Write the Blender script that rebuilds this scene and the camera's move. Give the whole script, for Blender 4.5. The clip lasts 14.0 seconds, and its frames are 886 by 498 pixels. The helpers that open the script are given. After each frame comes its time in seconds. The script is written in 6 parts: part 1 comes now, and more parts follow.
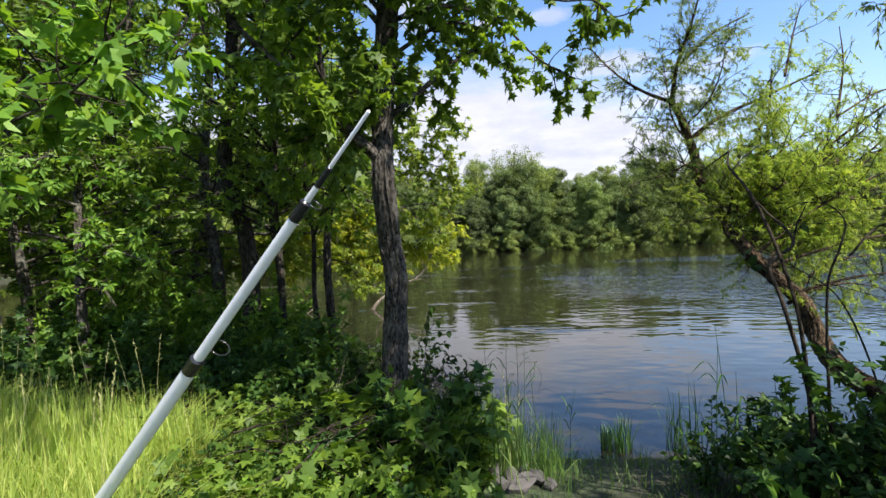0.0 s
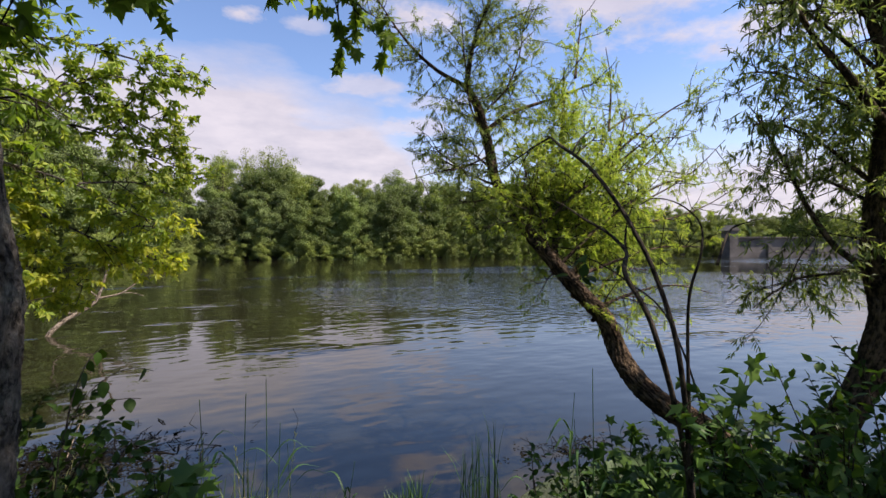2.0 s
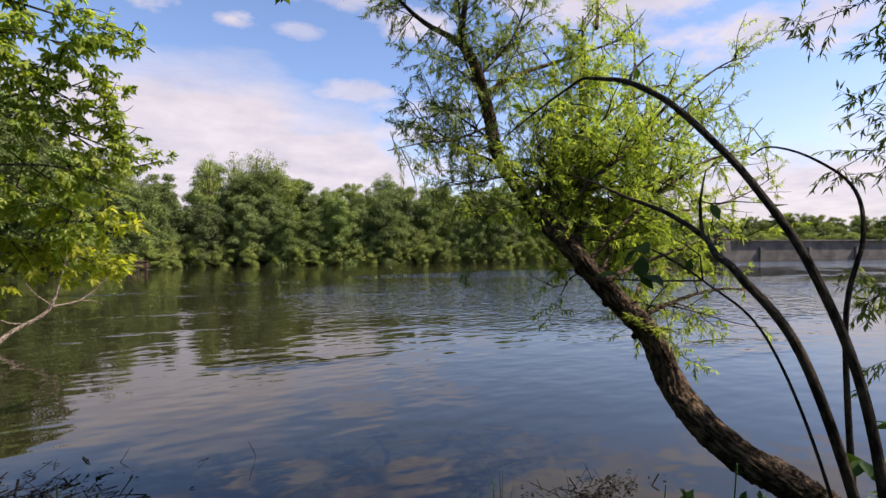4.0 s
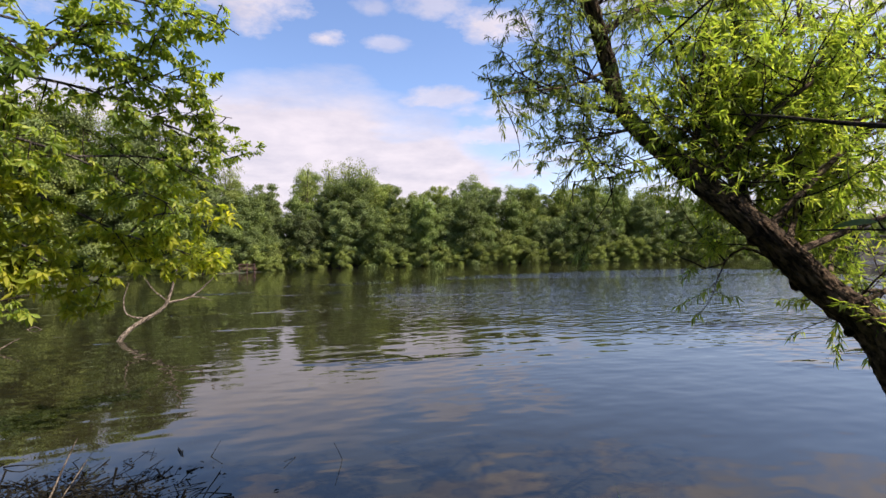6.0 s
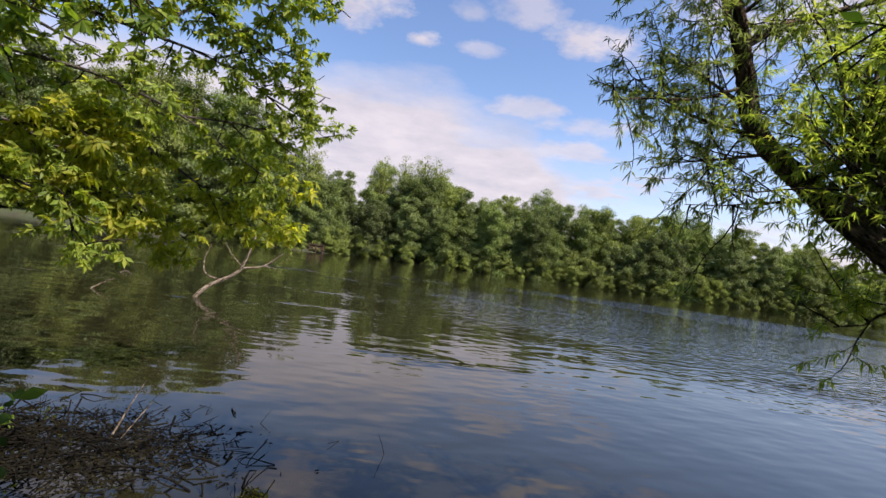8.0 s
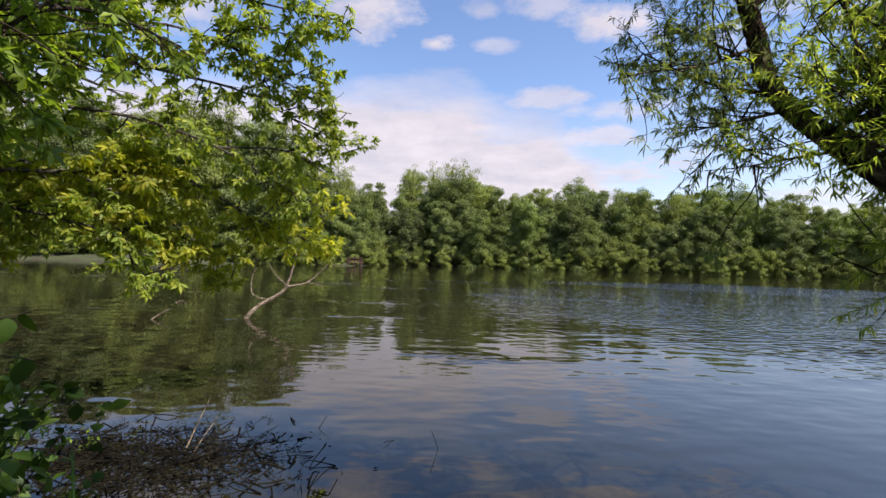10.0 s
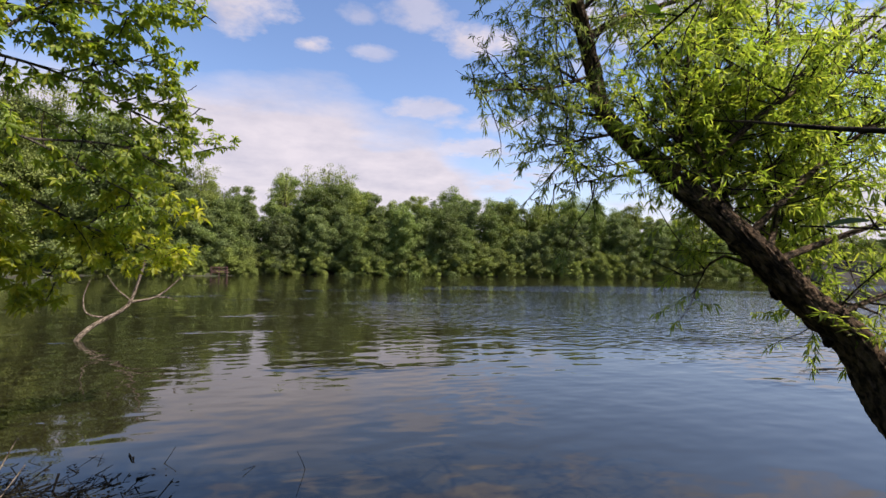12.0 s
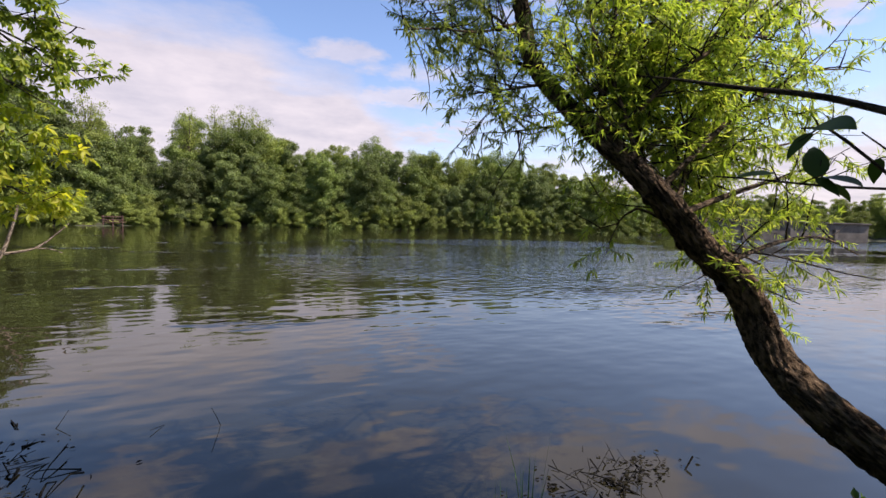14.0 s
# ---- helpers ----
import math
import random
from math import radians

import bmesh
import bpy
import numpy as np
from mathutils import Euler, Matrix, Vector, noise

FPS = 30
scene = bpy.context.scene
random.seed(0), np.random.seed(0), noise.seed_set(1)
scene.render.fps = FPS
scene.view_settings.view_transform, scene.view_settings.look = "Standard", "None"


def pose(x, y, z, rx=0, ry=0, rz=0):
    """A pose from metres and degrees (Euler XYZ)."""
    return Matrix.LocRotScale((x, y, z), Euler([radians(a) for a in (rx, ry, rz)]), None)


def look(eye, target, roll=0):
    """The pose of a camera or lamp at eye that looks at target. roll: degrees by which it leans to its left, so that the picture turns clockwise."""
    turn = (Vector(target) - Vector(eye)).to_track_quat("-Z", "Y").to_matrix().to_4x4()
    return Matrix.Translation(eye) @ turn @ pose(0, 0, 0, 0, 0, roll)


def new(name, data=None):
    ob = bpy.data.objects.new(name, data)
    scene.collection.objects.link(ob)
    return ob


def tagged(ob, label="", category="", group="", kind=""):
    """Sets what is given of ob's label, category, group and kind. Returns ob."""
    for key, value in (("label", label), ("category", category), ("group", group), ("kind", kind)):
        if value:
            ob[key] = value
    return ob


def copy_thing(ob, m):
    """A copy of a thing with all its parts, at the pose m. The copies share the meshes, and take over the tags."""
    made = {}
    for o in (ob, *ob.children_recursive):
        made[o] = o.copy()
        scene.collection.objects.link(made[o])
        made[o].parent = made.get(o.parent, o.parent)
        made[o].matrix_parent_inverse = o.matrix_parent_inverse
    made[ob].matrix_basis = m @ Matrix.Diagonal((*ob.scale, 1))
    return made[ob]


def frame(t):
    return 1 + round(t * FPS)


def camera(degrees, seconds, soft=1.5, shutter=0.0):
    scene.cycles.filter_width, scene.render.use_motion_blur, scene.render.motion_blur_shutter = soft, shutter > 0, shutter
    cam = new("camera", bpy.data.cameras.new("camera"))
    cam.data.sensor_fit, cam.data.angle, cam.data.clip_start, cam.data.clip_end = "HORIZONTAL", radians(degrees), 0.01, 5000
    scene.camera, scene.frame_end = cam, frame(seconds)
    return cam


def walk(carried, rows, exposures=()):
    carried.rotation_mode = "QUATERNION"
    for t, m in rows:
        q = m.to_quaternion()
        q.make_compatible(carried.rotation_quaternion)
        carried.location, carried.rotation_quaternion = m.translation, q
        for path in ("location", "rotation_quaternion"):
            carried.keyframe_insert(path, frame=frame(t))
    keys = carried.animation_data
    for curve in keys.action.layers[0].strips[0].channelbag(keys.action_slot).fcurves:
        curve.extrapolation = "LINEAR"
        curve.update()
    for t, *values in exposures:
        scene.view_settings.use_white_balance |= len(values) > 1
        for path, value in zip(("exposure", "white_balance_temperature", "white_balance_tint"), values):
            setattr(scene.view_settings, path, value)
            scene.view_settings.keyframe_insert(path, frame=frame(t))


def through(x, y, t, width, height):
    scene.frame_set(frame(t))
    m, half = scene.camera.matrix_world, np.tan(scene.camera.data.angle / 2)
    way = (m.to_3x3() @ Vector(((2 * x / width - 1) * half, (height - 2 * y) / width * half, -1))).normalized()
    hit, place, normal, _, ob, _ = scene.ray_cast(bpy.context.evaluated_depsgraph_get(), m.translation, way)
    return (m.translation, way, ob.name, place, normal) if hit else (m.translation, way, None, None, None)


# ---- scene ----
cam = camera(87.3, 14.0)
PATH = [
    (0, (2.088, 1.497, 2.197), (1.799, 3.476, 2.157), -2.5),
    (0.5, (1.929, 1.94, 2.157), (1.825, 3.935, 2.067), -1.6),
    (1, (1.921, 2.3, 2.147), (2.035, 4.295, 2.057), -0.3),
    (1.5, (2.025, 2.662, 2.194), (2.418, 4.623, 2.147), -1.2),
    (2, (2.082, 3.024, 2.096), (2.813, 4.886, 2.078), -0.1),
    (2.2, (2.126, 3.147, 2.126), (2.985, 4.953, 2.113), 1.5),
    (4.3, (2.49, 4.002, 1.979), (3.195, 5.874, 1.993), -1.4),
    (4.5, (2.502, 4.063, 1.958), (3.133, 5.961, 1.982), -2.6),
    (5, (2.424, 4.213, 1.922), (2.966, 6.138, 1.96), -2.5),
    (5.5, (2.426, 4.338, 1.899), (2.925, 6.274, 1.913), 0.2),
    (6, (2.551, 4.485, 1.852), (2.961, 6.442, 1.87), -1.1),
    (6.5, (2.584, 4.578, 1.833), (2.953, 6.543, 1.875), -4.0),
    (7, (2.509, 4.634, 1.831), (2.788, 6.613, 1.912), -3.0),
    (7.5, (2.509, 4.65, 1.836), (2.729, 6.635, 1.939), 2.4),
    (8, (2.456, 4.654, 1.819), (2.601, 6.649, 1.845), 7.9),
    (8.2, (2.44, 4.656, 1.803), (2.492, 6.655, 1.788), 8.2),
    (10.3, (2.51, 4.538, 1.775), (2.54, 6.537, 1.817), 0.6),
    (10.5, (2.514, 4.55, 1.778), (2.607, 6.547, 1.834), 0.6),
    (11, (2.514, 4.558, 1.78), (2.699, 6.548, 1.849), 0.7),
    (11.5, (2.526, 4.578, 1.787), (2.807, 6.557, 1.853), 0.8),
    (12, (2.586, 4.581, 1.789), (3.088, 6.516, 1.854), 1.0),
    (12.5, (2.626, 4.639, 1.81), (3.392, 6.486, 1.848), 1.1),
    (13, (2.596, 4.66, 1.81), (3.457, 6.465, 1.788), 0.7),
    (13.5, (2.594, 4.656, 1.796), (3.433, 6.471, 1.74), 1.0),
    (14, (2.584, 4.642, 1.767), (3.406, 6.461, 1.639), 1.8),
]
walk(cam, [(t, look(eye, target, roll)) for t, eye, target, roll in PATH], exposures=[(0.0, 1.277, 6550, 14), (1.5, 1.215, 6700, 20), (2.2, 0.865, 6950, 25), (4.5, 1.030, 7050, 25), (6.2, 1.095, 7000, 24), (7.2, 1.060, 7000, 23), (8.0, 0.948, 7000, 23), (10.5, 1.030, 7000, 22), (11.6, 1.009, 7000, 23), (12.5, 0.82, 7000, 24), (13.5, 0.927, 7050, 25), (14.0, 0.999, 7050, 25)])

# ---- world, sun ----
SUN_AZ, SUN_EL = 118.0, 52.0          # degrees clockwise from +y, and above the horizon
world = bpy.data.worlds.new("world")
scene.world = world
world.use_nodes = True
wn, wl = world.node_tree.nodes, world.node_tree.links
wn.clear()


def wnode(kind, **values):
    n = wn.new(kind)
    for key, value in values.items():
        n.inputs[key.replace("_", " ")].default_value = value
    return n


def wmath(op, a, b=None, clamp=False):
    n = wn.new("ShaderNodeMath")
    n.operation, n.use_clamp = op, clamp
    for i, v in enumerate((a, b)):
        if v is None:
            continue
        if isinstance(v, (int, float)):
            n.inputs[i].default_value = v
        else:
            wl.new(v, n.inputs[i])
    return n.outputs[0]


sky = wn.new("ShaderNodeTexSky")
sky.sky_type, sky.sun_disc = "NISHITA", False
sky.sun_elevation, sky.sun_rotation = radians(SUN_EL), radians(SUN_AZ)
sky.air_density, sky.dust_density, sky.ozone_density = 1.0, 0.3, 2.5
coords = wn.new("ShaderNodeTexCoord")
sep = wn.new("ShaderNodeSeparateXYZ")
wl.new(coords.outputs["Generated"], sep.inputs[0])
dx, dy, dz = sep.outputs
up = wmath("ADD", wmath("MAXIMUM", dz, 0.0), 0.16)
flat = wn.new("ShaderNodeCombineXYZ")
wl.new(wmath("DIVIDE", dx, up), flat.inputs[0])
wl.new(wmath("DIVIDE", dy, up), flat.inputs[1])


def cloud_noise(scale, detail, rough, offset, stretch=(1.0, 1.0, 1.0)):
    mp = wn.new("ShaderNodeMapping")
    mp.inputs["Location"].default_value = offset
    mp.inputs["Scale"].default_value = stretch
    wl.new(flat.outputs[0], mp.inputs[0])
    n = wnode("ShaderNodeTexNoise", Scale=scale, Detail=detail, Roughness=rough)
    wl.new(mp.outputs[0], n.inputs["Vector"])
    return n.outputs["Fac"]


# a long white bank low over the far trees, its upper edge falling to the right; single puffs above it
azim = wmath("ARCTAN2", dx, dy)
bank_top = wn.new("ShaderNodeFloatCurve")
curve = bank_top.mapping.curves[0]
for n, (a, h) in enumerate([(-1.0, 0.30), (-0.33, 0.315), (-0.18, 0.345), (0.02, 0.338), (0.12, 0.305), (0.20, 0.300), (0.27, 0.235), (0.36, 0.165), (0.48, 0.13), (0.7, 0.15), (1.0, 0.20)]):
    x, y = (a + 1.0) / 2.0, h * 2.0
    if n == 0:
        curve.points[0].location = (x, y)
    elif n == 1:
        curve.points[1].location = (x, y)
    else:
        curve.points.new(x, y)
bank_top.mapping.update()
wl.new(wmath("MULTIPLY", wmath("ADD", azim, 1.0), 0.5, clamp=True), bank_top.inputs["Value"])
ragged = wmath("SUBTRACT", cloud_noise(1.5, 8.0, 0.62, (3.1, 0.7, 0.0), (0.7, 1.0, 1.0)), 0.5)
bank = wmath("ADD", wmath("SUBTRACT", wmath("MULTIPLY", bank_top.outputs[0], 0.5), dz), wmath("MULTIPLY", ragged, 0.20))
bank = wmath("MULTIPLY", wmath("ADD", bank, 0.02), 12.0, clamp=True)
thin = wmath("MULTIPLY", wmath("SUBTRACT", cloud_noise(2.1, 5.0, 0.6, (8.3, 2.2, 0.0), (0.7, 1.2, 1.0)), 0.08), 4.0, clamp=True)
cover = wmath("MULTIPLY", bank, thin)
tufts = wmath("SUBTRACT", cloud_noise(4.2, 8.0, 0.62, (5.2, 2.9, 0.0)), 0.5)
# azimuth, height, half width, half height, thickness
for ca, cz, ra, rz, thick in [(-0.035, 0.414, 0.045, 0.020, 0.9), (0.30, 0.443, 0.12, 0.030, 0.95), (0.19, 0.475, 0.09, 0.035, 0.6), (-0.19, 0.465, 0.11, 0.050, 0.9),
                              (0.06, 0.466, 0.055, 0.018, 0.45), (0.10, 0.413, 0.055, 0.013, 0.5), (0.34, 0.240, 0.11, 0.020, 0.75), (0.38, 0.175, 0.13, 0.028, 0.85), (0.47, 0.204, 0.07, 0.011, 0.5),
                              (0.22, 0.318, 0.10, 0.025, 0.7), (0.33, 0.290, 0.13, 0.022, 0.6), (0.29, 0.240, 0.10, 0.028, 0.75), (0.75, 0.455, 0.28, 0.085, 0.9), (0.95, 0.365, 0.17, 0.045, 0.9), (1.08, 0.35, 0.10, 0.040, 0.85), (-0.55, 0.42, 0.12, 0.05, 0.8)]:
    u = wmath("DIVIDE", wmath("SUBTRACT", azim, ca), ra)
    v = wmath("DIVIDE", wmath("SUBTRACT", dz, cz), rz)
    near = wmath("SUBTRACT", 1.0, wmath("SQRT", wmath("ADD", wmath("MULTIPLY", u, u), wmath("MULTIPLY", v, v))))
    one = wmath("MULTIPLY", wmath("ADD", near, wmath("MULTIPLY", tufts, 3.2)), 1.5, clamp=True)
    cover = wmath("MAXIMUM", cover, wmath("MULTIPLY", one, thick))
# pale haze towards the horizon
haze = wmath("MULTIPLY", wmath("MULTIPLY", wmath("SUBTRACT", 0.32, dz), 2.6, clamp=True), 0.55)
cover = wmath("MAXIMUM", cover, haze)
# broken cloud higher up and behind
high = wmath("MULTIPLY", wmath("SUBTRACT", dz, 0.54), 8.0, clamp=True)
puff = wmath("MULTIPLY", wmath("SUBTRACT", cloud_noise(2.6, 7.0, 0.58, (1.7, 5.9, 0.0)), 0.52), 4.0, clamp=True)
cover = wmath("MULTIPLY", wmath("MAXIMUM", cover, wmath("MULTIPLY", puff, wmath("MULTIPLY", high, 0.65))), 0.93)
shade = cloud_noise(3.4, 5.0, 0.6, (4.4, 1.3, 0.0))
ramp = wn.new("ShaderNodeValToRGB")
ramp.color_ramp.elements[0].position, ramp.color_ramp.elements[0].color = 0.3, (3.2, 3.34, 3.82, 1)
ramp.color_ramp.elements[1].position, ramp.color_ramp.elements[1].color = 0.65, (4.2, 4.25, 4.55, 1)
wl.new(shade, ramp.inputs[0])
mix = wn.new("ShaderNodeMixRGB")
wl.new(cover, mix.inputs[0])
sat = wn.new("ShaderNodeHueSaturation")
sat.inputs["Saturation"].default_value, sat.inputs["Value"].default_value = 1.10, 1.15
wl.new(sky.outputs[0], sat.inputs["Color"])
wl.new(sat.outputs[0], mix.inputs[1])
wl.new(ramp.outputs[0], mix.inputs[2])
bg = wnode("ShaderNodeBackground", Strength=0.10)
wl.new(mix.outputs[0], bg.inputs[0])
out = wn.new("ShaderNodeOutputWorld")
wl.new(bg.outputs[0], out.inputs[0])

sun_data = bpy.data.lights.new("sun", "SUN")
sun_data.energy, sun_data.angle, sun_data.color = 4.8, radians(0.53), (1.0, 0.95, 0.86)
sun = new("sun", sun_data)
a, e = radians(SUN_AZ), radians(SUN_EL)
sun.matrix_world = look((60 * math.sin(a) * math.cos(e), 60 * math.cos(a) * math.cos(e), 60 * math.sin(e)), (0, 0, 0))


# ---- materials ----
def material(name):
    m = bpy.data.materials.new(name)
    m.use_nodes = True
    nt = m.node_tree
    return m, nt.nodes, nt.links, nt.nodes["Principled BSDF"]


def tex_noise(n, l, scale, detail=5.0, rough=0.55, stretch=None, coord="Object"):
    tc = n.new("ShaderNodeTexCoord")
    t = n.new("ShaderNodeTexNoise")
    t.inputs["Scale"].default_value, t.inputs["Detail"].default_value, t.inputs["Roughness"].default_value = scale, detail, rough
    if stretch:
        mp = n.new("ShaderNodeMapping")
        mp.inputs["Scale"].default_value = stretch
        l.new(tc.outputs[coord], mp.inputs[0])
        l.new(mp.outputs[0], t.inputs["Vector"])
    else:
        l.new(tc.outputs[coord], t.inputs["Vector"])
    return t.outputs["Fac"]


def grain_noise(n, l, scale, detail, rough, stretch):
    """Noise that runs along a limb."""
    at = n.new("ShaderNodeAttribute")
    at.attribute_name = "grain"
    mp = n.new("ShaderNodeMapping")
    mp.inputs["Scale"].default_value = stretch
    l.new(at.outputs["Vector"], mp.inputs[0])
    t = n.new("ShaderNodeTexNoise")
    t.inputs["Scale"].default_value, t.inputs["Detail"].default_value, t.inputs["Roughness"].default_value = scale, detail, rough
    l.new(mp.outputs[0], t.inputs["Vector"])
    return t.outputs["Fac"]


def color_ramp(n, l, fac, *stops):
    r = n.new("ShaderNodeValToRGB")
    el = r.color_ramp.elements
    while len(el) < len(stops):
        el.new(0.5)
    for x, (p, c) in zip(el, stops):
        x.position, x.color = p, (*c, 1)
    l.new(fac, r.inputs[0])
    return r.outputs[0]


def add_bump(n, l, bsdf, height, strength, distance):
    b = n.new("ShaderNodeBump")
    b.inputs["Strength"].default_value, b.inputs["Distance"].default_value = strength, distance
    l.new(height, b.inputs["Height"])
    l.new(b.outputs[0], bsdf.inputs["Normal"])
    return b


def leaf_material(name, dark, mid, light, through=0.35, glow=(1.25, 1.2, 0.5), rough=0.5, spread=0.06):
    """Leaf tissue: every leaf its own shade, thin enough for the sun to shine through."""
    m, n, l, bsdf = material(name)
    geo = n.new("ShaderNodeNewGeometry")
    col = color_ramp(n, l, geo.outputs["Random Per Island"], (0.0, dark), (0.55, mid), (1.0, light))
    patch = tex_noise(n, l, 0.9, 3.0)
    hsv = n.new("ShaderNodeHueSaturation")
    mr = n.new("ShaderNodeMapRange")
    mr.inputs["From Min"].default_value, mr.inputs["From Max"].default_value = 0.3, 0.7
    mr.inputs["To Min"].default_value, mr.inputs["To Max"].default_value = 0.78, 1.2
    l.new(patch, mr.inputs[0])
    info = n.new("ShaderNodeObjectInfo")
    own = n.new("ShaderNodeMapRange")
    own.inputs["To Min"].default_value, own.inputs["To Max"].default_value = 1 - spread, 1 + spread
    l.new(info.outputs["Random"], own.inputs[0])
    both = n.new("ShaderNodeMath")
    both.operation = "MULTIPLY"
    l.new(mr.outputs[0], both.inputs[0])
    l.new(own.outputs[0], both.inputs[1])
    l.new(both.outputs[0], hsv.inputs["Value"])
    l.new(col, hsv.inputs["Color"])
    l.new(hsv.outputs[0], bsdf.inputs["Base Color"])
    bsdf.inputs["Roughness"].default_value = rough
    bsdf.inputs["Specular IOR Level"].default_value = 0.35
    tint = n.new("ShaderNodeMixRGB")
    tint.blend_type = "MULTIPLY"
    tint.inputs[0].default_value = 1.0
    tint.inputs[2].default_value = (*glow, 1)
    l.new(hsv.outputs[0], tint.inputs[1])
    tr = n.new("ShaderNodeBsdfTranslucent")
    l.new(tint.outputs[0], tr.inputs[0])
    mx = n.new("ShaderNodeMixShader")
    mx.inputs[0].default_value = through
    l.new(bsdf.outputs[0], mx.inputs[1])
    l.new(tr.outputs[0], mx.inputs[2])
    l.new(mx.outputs[0], n["Material Output"].inputs["Surface"])
    return m


def bark_material(name, dark, light, scale=9.0, lichen=None, relief=0.03):
    m, n, l, bsdf = material(name)
    grain = grain_noise(n, l, scale, 9.0, 0.72, (1.0, 1.0, 0.45))
    plates = grain_noise(n, l, scale * 2.6, 5.0, 0.65, (1.0, 1.0, 0.36))
    mid = tuple((x + y) * 0.42 for x, y in zip(dark, light))
    col = color_ramp(n, l, grain, (0.36, dark), (0.5, mid), (0.70, light))
    crack = color_ramp(n, l, plates, (0.40, (0.16, 0.15, 0.14)), (0.56, (1, 1, 1)))
    mul = n.new("ShaderNodeMixRGB")
    mul.blend_type = "MULTIPLY"
    mul.inputs[0].default_value = 1.0
    l.new(col, mul.inputs[1])
    l.new(crack, mul.inputs[2])
    col = mul.outputs[0]
    if lichen:
        spots = tex_noise(n, l, 5.0, 8.0, 0.7)
        fac = color_ramp(n, l, spots, (0.54, (0, 0, 0)), (0.70, (0.6, 0.6, 0.6)))
        mx = n.new("ShaderNodeMixRGB")
        l.new(fac, mx.inputs[0])
        l.new(col, mx.inputs[1])
        mx.inputs[2].default_value = (*lichen, 1)
        col = mx.outputs[0]
    l.new(col, bsdf.inputs["Base Color"])
    bsdf.inputs["Roughness"].default_value = 0.92
    bsdf.inputs["Specular IOR Level"].default_value = 0.15
    both = n.new("ShaderNodeMath")
    both.operation = "ADD"
    l.new(plates, both.inputs[0])
    l.new(grain, both.inputs[1])
    add_bump(n, l, bsdf, both.outputs[0], 1.0, relief)
    return m


def plain_material(name, base, rough=0.5, metallic=0.0, wear=0.12, scale=30.0):
    m, n, l, bsdf = material(name)
    v = tex_noise(n, l, scale, 5.0)
    lo, hi = tuple(c * (1 - wear) for c in base), tuple(min(1, c * (1 + wear)) for c in base)
    l.new(color_ramp(n, l, v, (0.3, lo), (0.7, hi)), bsdf.inputs["Base Color"])
    bsdf.inputs["Roughness"].default_value, bsdf.inputs["Metallic"].default_value = rough, metallic
    return m


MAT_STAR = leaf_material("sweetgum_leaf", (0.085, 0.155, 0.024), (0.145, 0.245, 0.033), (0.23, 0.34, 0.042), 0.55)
# brighter copies of the sweetgum leaf, with the sunlight put into the colour
MAT_STAR_SUN = leaf_material("sunlit_sweetgum_leaf", (0.125, 0.205, 0.03), (0.235, 0.335, 0.048), (0.38, 0.43, 0.068), 0.6)
MAT_STAR_SUN_YELLOW = leaf_material("sunlit_yellow_sweetgum_leaf", (0.20, 0.27, 0.035), (0.34, 0.40, 0.05), (0.50, 0.50, 0.075), 0.7)
# lighter green copy for leaves in the sun, the light held in the colour
MAT_STAR_LIT = leaf_material("lit_sweetgum_leaf", (0.075, 0.17, 0.02), (0.13, 0.26, 0.03), (0.21, 0.34, 0.04), 0.48)
MAT_WILLOW = leaf_material("willow_leaf", (0.16, 0.26, 0.045), (0.28, 0.395, 0.07), (0.44, 0.505, 0.115), 0.68, (1.1, 1.09, 0.52))
# own leaf colour of the grey willow; painted shade on the leaning one
MAT_WILLOW_GREY_SHADE = leaf_material("grey_and_shaded_willow_leaf", (0.11, 0.165, 0.048), (0.185, 0.255, 0.07), (0.29, 0.355, 0.11), 0.52, (1.1, 1.12, 0.58))
# shrub green darkened for shade; sweetgum plants in shade wear it too
MAT_SHRUB_SHADED = leaf_material("shaded_shrub_leaf", (0.022, 0.06, 0.013), (0.045, 0.10, 0.02), (0.09, 0.165, 0.025), 0.35)
MAT_SHRUB_SHADED.node_tree.nodes["Principled BSDF"].inputs["Specular IOR Level"].default_value = 0.2
# dark leaf green; on the edge shrubs and bush it stands in for deep shade
MAT_DARK_SHADE_LEAF = leaf_material("broad_dark_shade_leaf", (0.018, 0.042, 0.008), (0.030, 0.066, 0.010), (0.055, 0.105, 0.014), 0.25)
MAT_DARK_SHADE_LEAF.node_tree.nodes["Principled BSDF"].inputs["Specular IOR Level"].default_value = 0.12
MAT_FAR = [
    leaf_material("far_leaf_a", (0.093, 0.136, 0.038), (0.141, 0.202, 0.052), (0.196, 0.255, 0.067), 0.35, (1.1, 1.15, 0.6), 0.6, 0.32),
    leaf_material("far_leaf_b", (0.120, 0.157, 0.038), (0.182, 0.234, 0.052), (0.239, 0.288, 0.067), 0.35, (1.1, 1.15, 0.6), 0.6, 0.32),
    leaf_material("far_leaf_c", (0.081, 0.116, 0.038), (0.120, 0.168, 0.052), (0.168, 0.214, 0.069), 0.35, (1.1, 1.15, 0.6), 0.6, 0.32),
]
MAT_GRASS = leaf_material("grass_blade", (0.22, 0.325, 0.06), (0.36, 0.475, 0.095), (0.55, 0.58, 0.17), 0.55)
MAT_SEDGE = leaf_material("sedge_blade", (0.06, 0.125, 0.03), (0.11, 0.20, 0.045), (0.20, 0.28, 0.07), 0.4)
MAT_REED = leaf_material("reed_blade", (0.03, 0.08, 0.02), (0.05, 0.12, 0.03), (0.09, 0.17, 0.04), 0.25)
